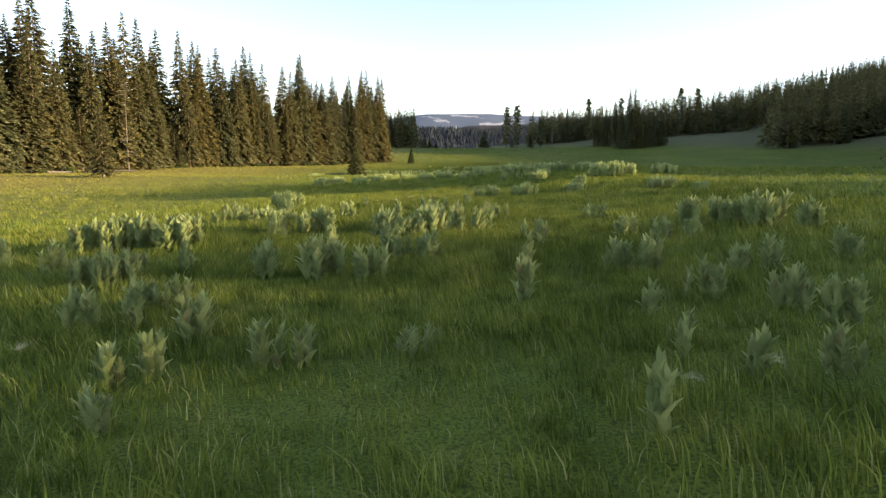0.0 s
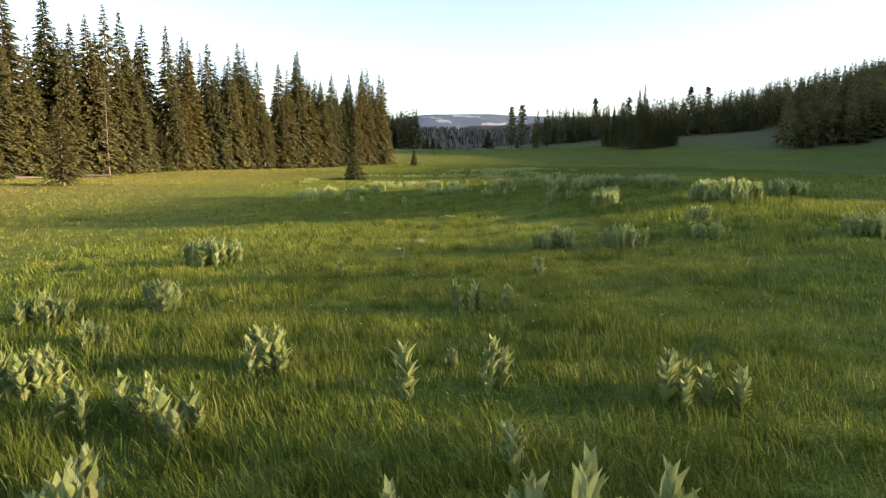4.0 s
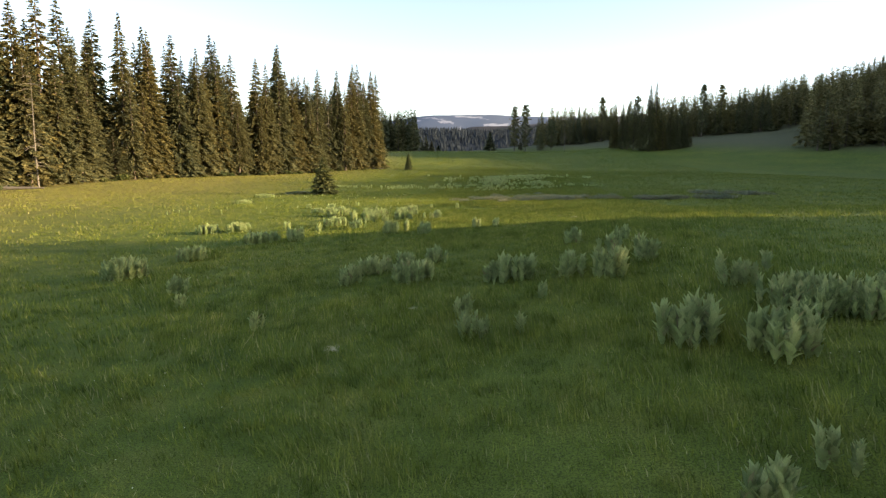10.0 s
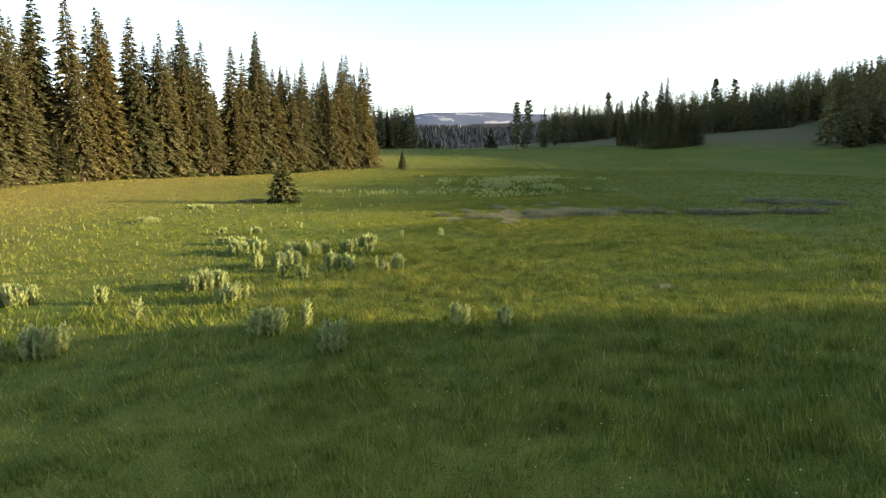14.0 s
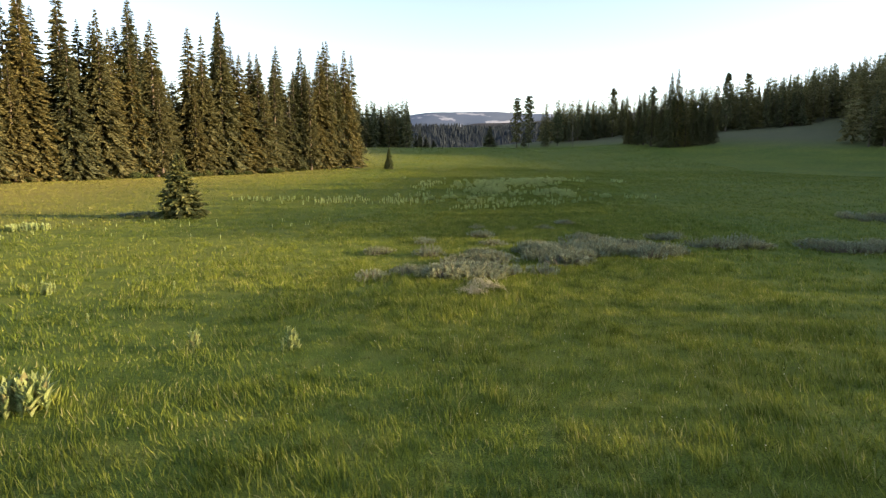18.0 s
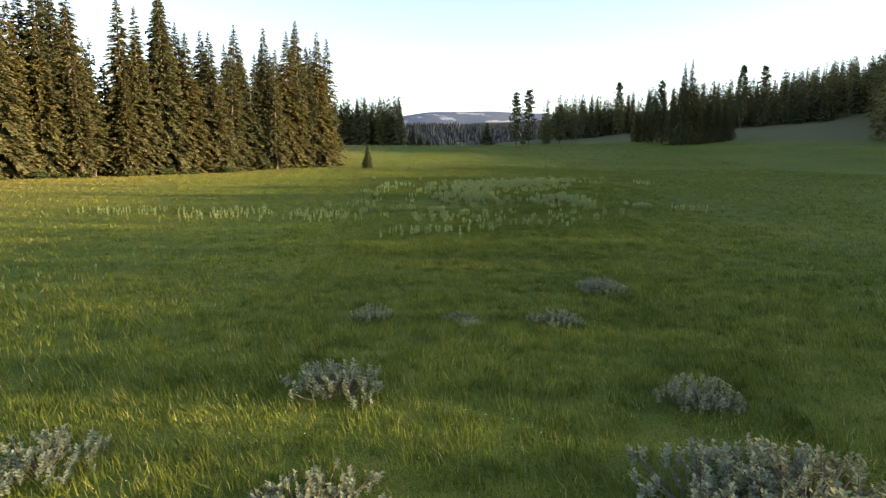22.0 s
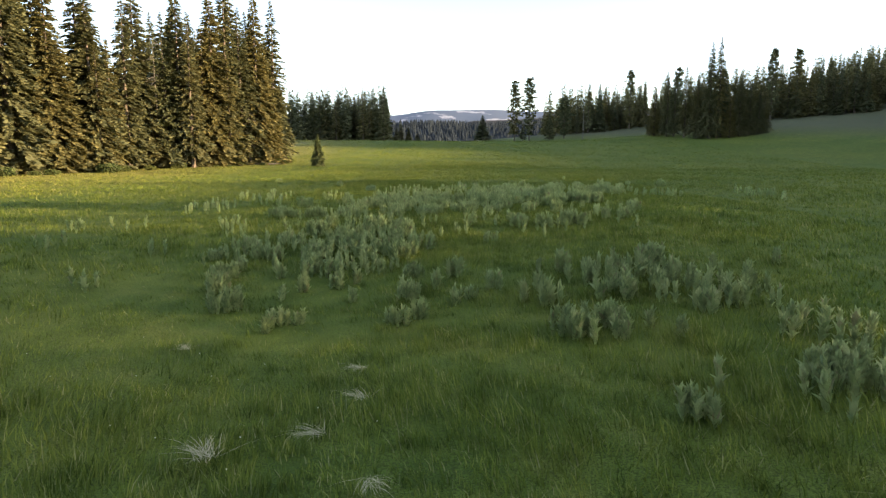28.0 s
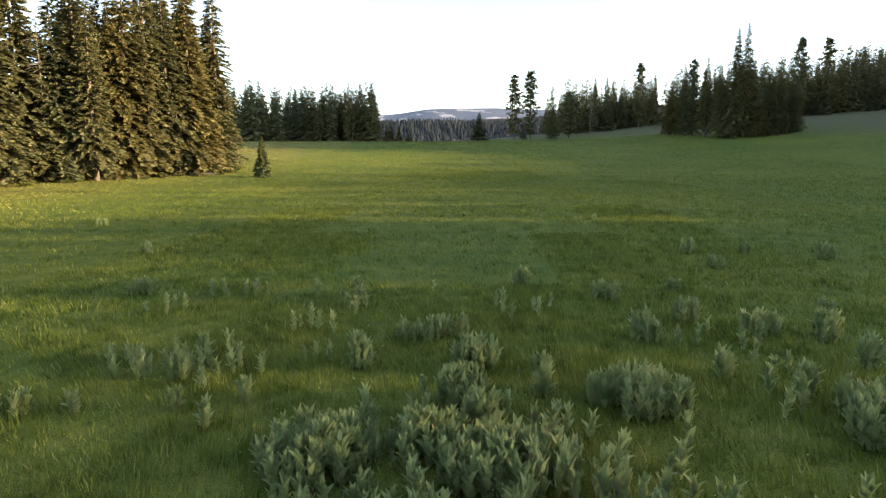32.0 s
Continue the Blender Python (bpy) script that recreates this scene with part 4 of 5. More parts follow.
PATCHES_15 = [
    (2.57, 83.92, 0.15, 0.11, 8, 0.6), (9.4, 83.97, 0.08, 0.09, 5, 0.68), (10.39, 83.97, 0.14, 0.15, 10, 0.62), (3.82, 84.12, 0.15, 0.16, 10, 0.63),
    (5.9, 84.35, 0.26, 0.26, 23, 0.7), (7.45, 84.44, 0.09, 0.1, 6, 0.6), (6.8, 84.51, 0.16, 0.17, 11, 0.65), (4.47, 84.56, 0.09, 0.11, 6, 0.65),
    (7.96, 84.73, 0.17, 0.17, 12, 0.69), (10.03, 84.8, 0.05, 0.07, 3, 0.6), (1.51, 85.43, 0.19, 0.19, 14, 0.73), (11.97, 85.47, 0.04, 0.05, 3, 0.62),
    (11.31, 85.6, 0.19, 0.2, 14, 0.62), (11.64, 85.63, 0.19, 0.2, 14, 0.77), (1.93, 85.86, 0.24, 0.24, 20, 0.79), (4.69, 85.88, 0.39, 0.39, 47, 0.74),
]
PATCHES_16 = [
    (2.8, 86.2, 0.21, 0.17, 14, 0.6), (13.9, 86.3, 0.41, 0.4, 49, 0.76), (10.0, 86.6, 0.13, 0.14, 8, 0.71), (4.9, 86.7, 0.18, 0.18, 13, 0.63),
    (3.5, 87.0, 0.23, 0.23, 19, 0.69), (3.0, 87.2, 0.23, 0.24, 20, 0.7), (11.4, 87.2, 0.32, 0.32, 33, 0.81), (13.5, 87.5, 0.14, 0.15, 10, 0.64),
    (-0.6, 88.3, 0.21, 0.22, 17, 0.74), (10.03, 88.43, 0.04, 0.04, 3, 0.61), (10.59, 88.46, 0.04, 0.04, 3, 0.65), (9.6, 88.6, 0.16, 0.17, 12, 0.7),
    (10.39, 88.79, 0.04, 0.04, 3, 0.6), (9.98, 88.84, 0.04, 0.05, 3, 0.79), (6.36, 89.07, 0.04, 0.04, 3, 0.6), (11.13, 89.23, 0.06, 0.07, 4, 0.82),
]
PATCHES_17 = [
    (7.78, 89.3, 0.14, 0.11, 7, 0.66), (6.39, 89.4, 0.14, 0.12, 8, 0.7), (6.64, 89.41, 0.04, 0.05, 3, 0.63), (8.0, 89.52, 0.07, 0.09, 5, 0.75),
    (11.61, 89.55, 0.04, 0.05, 3, 0.77), (11.3, 89.75, 0.04, 0.05, 3, 0.64), (9.52, 89.79, 0.14, 0.12, 8, 0.82), (10.15, 89.97, 0.04, 0.05, 3, 0.84),
    (10.47, 89.97, 0.08, 0.09, 5, 0.92), (8.4, 90.07, 0.06, 0.07, 4, 0.64), (9.25, 90.08, 0.06, 0.07, 4, 0.75), (5.53, 90.18, 0.21, 0.2, 15, 0.82),
    (8.59, 90.3, 0.08, 0.1, 5, 0.68), (12.09, 90.3, 0.06, 0.07, 4, 0.72), (7.08, 90.4, 0.05, 0.05, 3, 0.6), (11.4, 90.46, 0.04, 0.05, 3, 0.89),
]
PATCHES_18 = [
    (7.78, 90.47, 0.17, 0.18, 12, 0.76), (10.97, 90.49, 0.04, 0.05, 3, 0.79), (6.12, 90.5, 0.05, 0.07, 3, 0.66), (9.52, 90.55, 0.14, 0.09, 6, 0.7),
    (8.91, 90.67, 0.1, 0.12, 6, 0.8), (11.31, 90.8, 0.11, 0.12, 7, 0.81), (8.16, 90.84, 0.06, 0.07, 4, 0.82), (12.33, 90.84, 0.07, 0.08, 4, 0.65),
    (6.34, 90.89, 0.06, 0.07, 4, 0.73), (10.23, 90.93, 0.11, 0.12, 7, 0.83), (5.11, 91.02, 0.17, 0.18, 12, 0.84), (6.74, 91.05, 0.11, 0.13, 7, 0.74),
    (7.03, 91.25, 0.06, 0.07, 4, 0.65), (12.06, 91.32, 0.04, 0.05, 3, 0.73), (9.95, 91.41, 0.09, 0.11, 6, 0.93), (10.78, 91.45, 0.07, 0.08, 4, 0.74),
]
PATCHES_19 = [
    (8.42, 91.49, 0.13, 0.14, 8, 0.77), (7.81, 91.56, 0.16, 0.13, 9, 0.64), (9.62, 91.56, 0.04, 0.05, 3, 0.64), (13.15, 91.66, 0.06, 0.07, 4, 0.65),
    (5.8, 91.68, 0.07, 0.09, 4, 0.71), (11.29, 91.69, 0.19, 0.2, 14, 0.89), (4.96, 91.75, 0.19, 0.16, 12, 0.74), (6.65, 91.79, 0.07, 0.09, 5, 0.77),
    (6.24, 92.06, 0.14, 0.15, 10, 0.76), (5.05, 92.21, 0.08, 0.1, 5, 0.68), (6.87, 92.82, 0.16, 0.17, 11, 0.71), (4.37, 92.87, 0.13, 0.14, 8, 0.65),
    (7.51, 92.88, 0.26, 0.27, 24, 0.78), (5.22, 92.93, 0.24, 0.2, 17, 0.72), (6.1, 92.97, 0.27, 0.27, 25, 0.78), (6.67, 93.25, 0.07, 0.08, 4, 0.78),
]
PATCHES_20 = [
    (7.19, 93.27, 0.09, 0.1, 5, 0.85), (8.0, 93.43, 0.07, 0.09, 4, 0.88), (7.7, 93.61, 0.06, 0.07, 4, 0.8), (8.99, 93.86, 0.04, 0.05, 3, 0.71),
    (9.15, 93.89, 0.04, 0.05, 3, 0.65), (6.31, 94.14, 0.16, 0.17, 11, 0.94), (6.63, 94.18, 0.09, 0.1, 6, 0.89), (5.15, 94.34, 0.12, 0.13, 8, 0.68),
    (8.18, 94.51, 0.04, 0.06, 3, 0.61), (6.79, 94.65, 0.1, 0.11, 6, 0.76), (7.36, 94.89, 0.24, 0.24, 20, 0.93), (5.66, 94.98, 0.22, 0.22, 18, 0.95),
    (10.41, 95.14, 0.05, 0.07, 3, 0.6), (10.22, 95.17, 0.04, 0.05, 3, 0.8), (11.08, 95.3, 0.09, 0.1, 6, 0.76), (9.76, 95.4, 0.21, 0.21, 16, 0.78),
]
PATCHES_21 = [
    (10.82, 95.43, 0.21, 0.21, 16, 0.86), (6.75, 95.56, 0.24, 0.25, 21, 0.91), (8.75, 95.77, 0.04, 0.05, 3, 0.8), (12.14, 96.01, 0.14, 0.15, 9, 0.72),
    (11.7, 96.02, 0.11, 0.12, 7, 0.72), (5.75, 96.16, 0.11, 0.12, 7, 0.98), (12.73, 97.34, 0.17, 0.18, 12, 0.77), (10.89, 97.59, 0.18, 0.19, 13, 0.72),
    (8.74, 97.66, 0.05, 0.07, 3, 0.73), (7.13, 97.7, 0.04, 0.05, 3, 0.9), (10.29, 97.8, 0.22, 0.23, 18, 0.73), (6.88, 97.8, 0.06, 0.07, 4, 0.84),
    (7.66, 97.8, 0.04, 0.05, 3, 0.75), (11.58, 97.85, 0.04, 0.05, 3, 0.6), (9.53, 97.94, 0.04, 0.05, 3, 0.89), (9.25, 98.03, 0.08, 0.09, 5, 0.77),
]
PATCHES_22 = [
    (7.04, 98.35, 0.11, 0.12, 7, 0.97), (4.9, 98.4, 0.28, 0.29, 27, 0.76), (4.0, 98.5, 0.37, 0.37, 42, 0.76), (10.54, 98.57, 0.05, 0.07, 3, 0.75),
    (7.8, 98.6, 0.37, 0.37, 43, 0.71), (11.2, 98.66, 0.12, 0.13, 8, 0.82), (5.7, 98.8, 0.3, 0.3, 29, 0.78), (8.7, 98.8, 0.34, 0.34, 36, 0.72),
    (10.87, 98.81, 0.1, 0.11, 6, 0.83), (9.6, 99.0, 0.35, 0.35, 37, 0.66), (6.88, 99.04, 0.06, 0.08, 4, 0.78), (12.25, 99.13, 0.1, 0.11, 6, 0.78),
    (11.99, 99.21, 0.15, 0.16, 10, 0.83), (6.54, 99.22, 0.09, 0.1, 6, 0.8), (7.85, 99.39, 0.1, 0.11, 6, 0.67), (5.83, 99.43, 0.15, 0.16, 10, 0.81),
]
PATCHES_23 = [
    (11.78, 99.46, 0.08, 0.09, 5, 0.81), (6.97, 99.56, 0.18, 0.19, 13, 0.82), (10.19, 99.92, 0.06, 0.08, 4, 0.68), (11.4, 99.93, 0.15, 0.16, 10, 0.8),
    (9.61, 99.93, 0.12, 0.13, 8, 0.73), (11.85, 100.43, 0.1, 0.11, 6, 0.71), (7.93, 100.73, 0.2, 0.21, 16, 0.87), (7.2, 100.75, 0.14, 0.15, 10, 0.82),
    (10.68, 100.78, 0.2, 0.21, 16, 0.93), (6.72, 100.81, 0.14, 0.15, 10, 0.89), (5.9, 100.98, 0.28, 0.28, 26, 0.89), (9.85, 101.18, 0.12, 0.13, 8, 0.98),
    (9.02, 101.19, 0.15, 0.16, 11, 0.92), (9.5, 101.6, 0.16, 0.17, 12, 1.02), (3.8, 101.74, 0.24, 0.25, 21, 0.9), (8.65, 102.14, 0.18, 0.19, 13, 0.93),
]
PATCHES_24 = [
    (6.84, 102.15, 0.25, 0.26, 22, 1.0), (11.3, 102.2, 0.32, 0.33, 34, 0.88), (8.08, 102.26, 0.18, 0.19, 13, 1.01), (7.41, 102.42, 0.26, 0.27, 24, 1.02),
    (4.95, 102.45, 0.11, 0.12, 7, 0.78), (6.22, 102.55, 0.27, 0.27, 24, 1.03), (10.7, 103.3, 0.45, 0.45, 59, 0.88), (4.9, 103.5, 0.13, 0.14, 9, 0.92),
    (9.3, 103.7, 0.43, 0.43, 55, 0.91), (10.0, 103.8, 0.31, 0.31, 31, 0.92), (13.6, 103.8, 0.31, 0.31, 31, 1.01), (10.55, 104.09, 0.07, 0.09, 5, 1.02),
    (8.19, 104.38, 0.04, 0.05, 3, 0.83), (11.9, 104.5, 0.42, 0.42, 53, 0.87), (10.33, 104.58, 0.21, 0.22, 17, 1.08), (13.81, 104.69, 0.06, 0.08, 4, 0.67),
]
PATCHES_25 = [
    (7.74, 104.75, 0.04, 0.06, 3, 0.8), (6.77, 104.79, 0.04, 0.05, 3, 0.71), (6.3, 104.81, 0.04, 0.05, 3, 0.84), (11.11, 104.82, 0.07, 0.08, 4, 0.8),
    (13.48, 104.82, 0.09, 0.1, 6, 0.89), (8.3, 104.95, 0.04, 0.05, 3, 0.82), (12.89, 105.24, 0.13, 0.14, 8, 0.83), (11.2, 105.4, 0.08, 0.09, 5, 0.75),
    (10.52, 105.65, 0.25, 0.26, 22, 0.92), (7.39, 105.66, 0.11, 0.13, 7, 0.83), (14.71, 105.73, 0.08, 0.1, 5, 0.99), (9.3, 105.82, 0.12, 0.13, 8, 1.04),
    (12.59, 106.61, 0.18, 0.19, 13, 0.9), (14.89, 106.83, 0.22, 0.21, 17, 0.98), (10.42, 106.85, 0.07, 0.09, 5, 0.84), (9.93, 106.88, 0.34, 0.3, 32, 0.76),
]
PATCHES_26 = [
    (-0.45, 7.9, 0.45, 0.38, 24, 1.0), (0.0, 8.25, 0.3, 0.28, 13, 1.0), (0.45, 8.1, 0.18, 0.15, 6, 0.95), (-1.65, 8.4, 0.22, 0.2, 9, 0.95), (-2.2, 8.3, 0.16, 0.2, 7, 0.95),
    (14.13, 106.98, 0.23, 0.22, 18, 0.83), (13.36, 107.38, 0.17, 0.18, 12, 0.97), (15.69, 108.16, 0.1, 0.12, 6, 0.71), (12.7, 108.9, 0.21, 0.22, 17, 0.82),
    (8.7, 109.3, 0.08, 0.09, 5, 0.94), (14.0, 109.5, 0.13, 0.15, 9, 0.64), (11.5, 109.9, 0.14, 0.15, 10, 0.89), (4.8, 110.0, 0.24, 0.25, 21, 0.75),
    (15.8, 112.1, 0.18, 0.19, 13, 0.79), (18.7, 113.2, 0.19, 0.2, 14, 1.02), (15.9, 114.0, 0.14, 0.15, 9, 1.06), (17.3, 114.0, 0.14, 0.15, 9, 0.69),
    (2.6, 114.7, 0.12, 0.13, 8, 0.82), (15.4, 121.5, 0.11, 0.12, 7, 0.63), (-2.5, 121.7, 0.2, 0.2, 15, 0.73),
]
PATCHES_27 = [
    (10.45, 102.93, 1.52, 1.59, 95, 0.84), (9.6, 102.18, 0.53, 0.91, 34, 0.84), (7.41, 101.94, 1.35, 0.92, 75, 0.84), (9.36, 100.32, 0.71, 0.32, 28, 0.84),
    (10.27, 100.13, 0.57, 0.32, 24, 0.84), (11.18, 99.64, 0.3, 0.31, 20, 0.84), (11.89, 99.85, 0.3, 0.34, 18, 0.84), (12.09, 99.31, 0.43, 0.34, 38, 0.84),
    (5.79, 101.18, 0.43, 0.62, 18, 0.84), (6.89, 100.8, 0.4, 0.27, 12, 0.84), (8.23, 99.91, 0.18, 0.19, 8, 0.84), (7.0, 99.45, 0.37, 0.28, 16, 0.84),
    (8.84, 99.08, 0.29, 0.15, 9, 0.84), (9.59, 98.99, 0.38, 0.15, 10, 0.84), (10.87, 98.91, 0.23, 0.15, 10, 0.84), (7.63, 99.4, 0.14, 0.28, 5, 0.84),
    (13.81, 104.12, 0.62, 0.9, 16, 0.84), (16.02, 105.15, 0.65, 0.88, 14, 0.84), (7.18, 105.85, 1.1, 0.24, 10, 0.84), (5.91, 104.64, 0.45, 0.27, 8, 0.84),
    (3.96, 105.14, 0.43, 0.83, 9, 0.84), (10.63, 90.87, 0.73, 0.88, 24, 0.84), (9.76, 88.78, 0.42, 0.57, 16, 0.84), (11.55, 89.9, 0.8, 0.74, 26, 0.84),
    (11.94, 88.33, 0.45, 0.57, 15, 0.84), (10.9, 86.97, 0.55, 0.54, 6, 0.84), (7.03, 93.73, 0.88, 1.16, 50, 0.84), (5.35, 93.53, 1.12, 0.9, 32, 0.84),
    (6.73, 92.03, 0.89, 0.43, 26, 0.84),
]
ALL_PATCHES = (PATCHES_1 + PATCHES_2 + PATCHES_3 + PATCHES_4 + PATCHES_5 + PATCHES_6 + PATCHES_7 + PATCHES_8 + PATCHES_9 + PATCHES_10 + PATCHES_11 + PATCHES_12 + PATCHES_13 + PATCHES_14 + PATCHES_15 + PATCHES_16 + PATCHES_17 + PATCHES_18 + PATCHES_19 + PATCHES_20 + PATCHES_21 + PATCHES_22 + PATCHES_23 + PATCHES_24 + PATCHES_25 + PATCHES_26 + PATCHES_27)

TRAIL_X, TRAIL_Y = [0, -0.5, 0.4, 1.0, 2.1, 3.6, 5.0, 6.3, 7.4, 8.3, 9.4, 11.5], [0, 9, 18, 27, 37, 47.5, 58, 67, 77, 87, 97.5, 140]
rp = np.random.default_rng(5)
spots = []
for x, y, rx, ry, n, size in ALL_PATCHES:
    for k in range(n if y < 86 else round(1.55 * n)):
        a, d = rp.random() * 6.283, math.sqrt(rp.random())
        spots.append((x + rx * d * math.cos(a), y + ry * d * math.sin(a), size * rp.uniform(0.78, 1.15) * (1.06 - 0.2 * d)))
FIELDS = [(0.2, 83.6, 1.9, 1.6, 60), (-4.5, 84.7, 2.2, 1.8, 70), (-9.5, 86.0, 2.4, 1.2, 40), (5.0, 78.0, 1.9, 1.0, 30), (20.1, 106.1, 0.6, 2.3, 30), (15.8, 85.4, 0.9, 0.7, 19), (1.1, 88.6, 0.6, 0.5, 14)]
for x, y, rx, ry, n in FIELDS:
    for k in range(n):
        spots.append((x + rx * rp.normal(0, 0.6), y + ry * rp.normal(0, 0.6), rp.uniform(0.6, 0.9)))
for k in range(330):
    x, y = rp.uniform(0, 15), rp.uniform(88, 110)
    if ripple(x * 0.5, y * 0.4, 8) > -0.05 and x - 8 < 0.35 * (y - 84):
        for q in range(int(rp.integers(1, 4))):
            spots.append((x + rp.normal(0, 0.16), y + rp.normal(0, 0.16), rp.uniform(0.62, 0.9)))
for k in range(60):
    x, y = rp.uniform(-14, -2), rp.uniform(50, 72)
    spots.append((x, y, rp.uniform(0.35, 0.55)))
spots.sort(key=lambda p: abs(p[0] - np.interp(p[1], TRAIL_Y, TRAIL_X)))
plants = Stand([lambda k=k: hellebore(k) for k in range(7)])
for x, y, s in spots[:300]:
    plants.put(int(rp.integers(7)), pose(x, y, float(land(x, y)) - 0.01, rp.uniform(-8, 8), rp.uniform(-8, 8), rp.uniform(0, 360)) @ Matrix.Scale(s, 4))


def hellebore_rest(places):
    """The plants farther from the walk, leaf by leaf, in one mesh."""
    vs, fs, uvs, at = [], [], [], 0
    for x, y, s in places:
        tall, plan = SHOOTS[int(rp.integers(7))]
        m = pose(x, y, float(land(x, y)) - 0.01, rp.uniform(-8, 8), rp.uniform(-8, 8), rp.uniform(0, 360)) @ Matrix.Scale(s, 4)
        for form, q in plan:
            v, f, uv = LEAVES[form]
            w = np.array(m @ q)
            vs.append(v @ w[:3, :3].T + w[:3, 3])
            fs.extend(tuple(i + at for i in face) for face in f)
            uvs.append(uv)
            at += len(v)
    return mesh_of("hellebore_leaves", np.concatenate(vs), fs, LEAF, np.concatenate(uvs), smooth=True)


tagged(new("hellebore_patches", hellebore_rest(spots[300:])), "patches of broad-leaved hellebore spread over the meadow", "plants", kind="stuff")

# ---------------------------------------------------------------- sagebrush
def sagebrush(seed):
    """A low silvery bush: woody twigs and upright leafy tips."""
    r = np.random.default_rng(seed)
    ob = tagged(new("sagebrush"), "low silver-grey sagebrush with woody twigs", "shrub", "sagebrush in the meadow")
    twigs, vs, ts = [], [], []
    for k in range(64):
        a, d = r.random() * 6.283, math.sqrt(r.random())
        x, y = 0.36 * d * math.cos(a), 0.36 * d * math.sin(a)
        top = (0.30 - 0.13 * d * d) * r.uniform(0.8, 1.15)
        tip = np.array([x * 1.12 + r.uniform(-0.03, 0.03), y * 1.12 + r.uniform(-0.03, 0.03), top])
        if k % 2 == 0:
            twigs.append(tube([(x * 0.3, y * 0.3, -0.03), (x * 0.8, y * 0.8, top * 0.45), tuple(tip)], (0.008, 0.006, 0.002), 3))
        for s in range(26):
            u = s / 25
            c = tip + np.array([(0.3 * x - tip[0] * 0.15) * -u * 0.4, (0.3 * y - tip[1] * 0.15) * -u * 0.4, -0.11 * u])
            b0 = r.random() * 6.283
            e = np.array([math.cos(b0) * 0.8, math.sin(b0) * 0.8, r.uniform(0.3, 1.1)])
            e *= r.uniform(0.022, 0.038) / np.linalg.norm(e)
            w = np.array([-math.sin(b0), math.cos(b0), 0]) * r.uniform(0.006, 0.0105)
            b = len(vs)
            vs += [c, c + e * 0.6 + w, c + e, c + e * 0.6 - w]
            ts += [(b, b + 1, b + 2), (b, b + 2, b + 3)]
    v, f = joined(twigs)
    tagged(part("branchwork", mesh_of("branchwork", v, f, TWIG), ob), kind="stuff")
    tagged(part("foliage", tri_mesh("foliage", np.array(vs), np.array(ts), SAGE), ob), kind="stuff")
    return ob


sages = Stand([lambda k=k: sagebrush(300 + k) for k in range(4)])
rs = np.random.default_rng(9)
SAGE_PATCHES = [
    (6.0, 59.6, 0.8, 1.7, 40), (7.2, 61.0, 1.0, 1.5, 44), (8.2, 60.5, 0.6, 1.3, 25), (8.9, 60.4, 0.4, 0.7, 12), (5.6, 59.7, 0.2, 0.6, 7), (4.0, 60.1, 0.3, 0.4, 5), (2.6, 60.0, 0.2, 0.3, 3), (4.5, 62.1, 0.2, 0.1, 2),
    (4.3, 64.0, 0.1, 0.2, 2), (9.9, 63.5, 0.6, 0.2, 6), (7.4, 63.8, 0.4, 0.1, 3), (10.5, 61.6, 0.1, 0.3, 2), (11.6, 61.4, 0.6, 0.4, 8), (3.9, 58.4, 0.6, 0.4, 11), (3.7, 56.4, 0.6, 0.5, 15), (2.35, 56.5, 0.3, 0.3, 4),
]
SAGE_FAR = [
    (3.0, 56.7, 0.2, 0.3, 4), (3.7, 55.2, 0.15, 0.1, 2), (1.6, 55.8, 0.15, 0.2, 2), (5.1, 56.4, 0.15, 0.1, 2), (1.2, 60.6, 0.2, 0.3, 3), (2.4, 62.6, 0.1, 0.1, 2), (3.4, 55.6, 0.7, 0.25, 9), 
    (15.2, 60.9, 2.2, 0.7, 22), (18.4, 60.8, 1.4, 0.6, 14), (23.6, 70.5, 3.4, 2.6, 34), (-13.0, 75.2, 1.2, 0.5, 8), (7.8, 69.2, 0.35, 0.5, 5), (4.2, 67.0, 0.1, 0.1, 2), (6.9, 66.7, 0.2, 0.1, 2), (5.5, 66.8, 0.1, 0.1, 1),
]
for x, y, rx, ry, n in SAGE_PATCHES + SAGE_FAR:
    for k in range(n):
        a, d = rs.random() * 6.283, math.sqrt(rs.random())
        px, py, s = x + rx * d * math.cos(a), y + ry * d * math.sin(a), rs.uniform(0.75, 1.25) * (0.95 if n > 6 else 0.72 if y < 66 else 0.62)
        sages.put(int(rs.integers(4)), pose(px, py, float(land(px, py)) - 0.01, rs.uniform(-7, 7), rs.uniform(-7, 7), rs.uniform(0, 360)) @ Matrix.Diagonal((s * 1.1, s * 1.1, s * rs.uniform(0.75, 1.1), 1)))

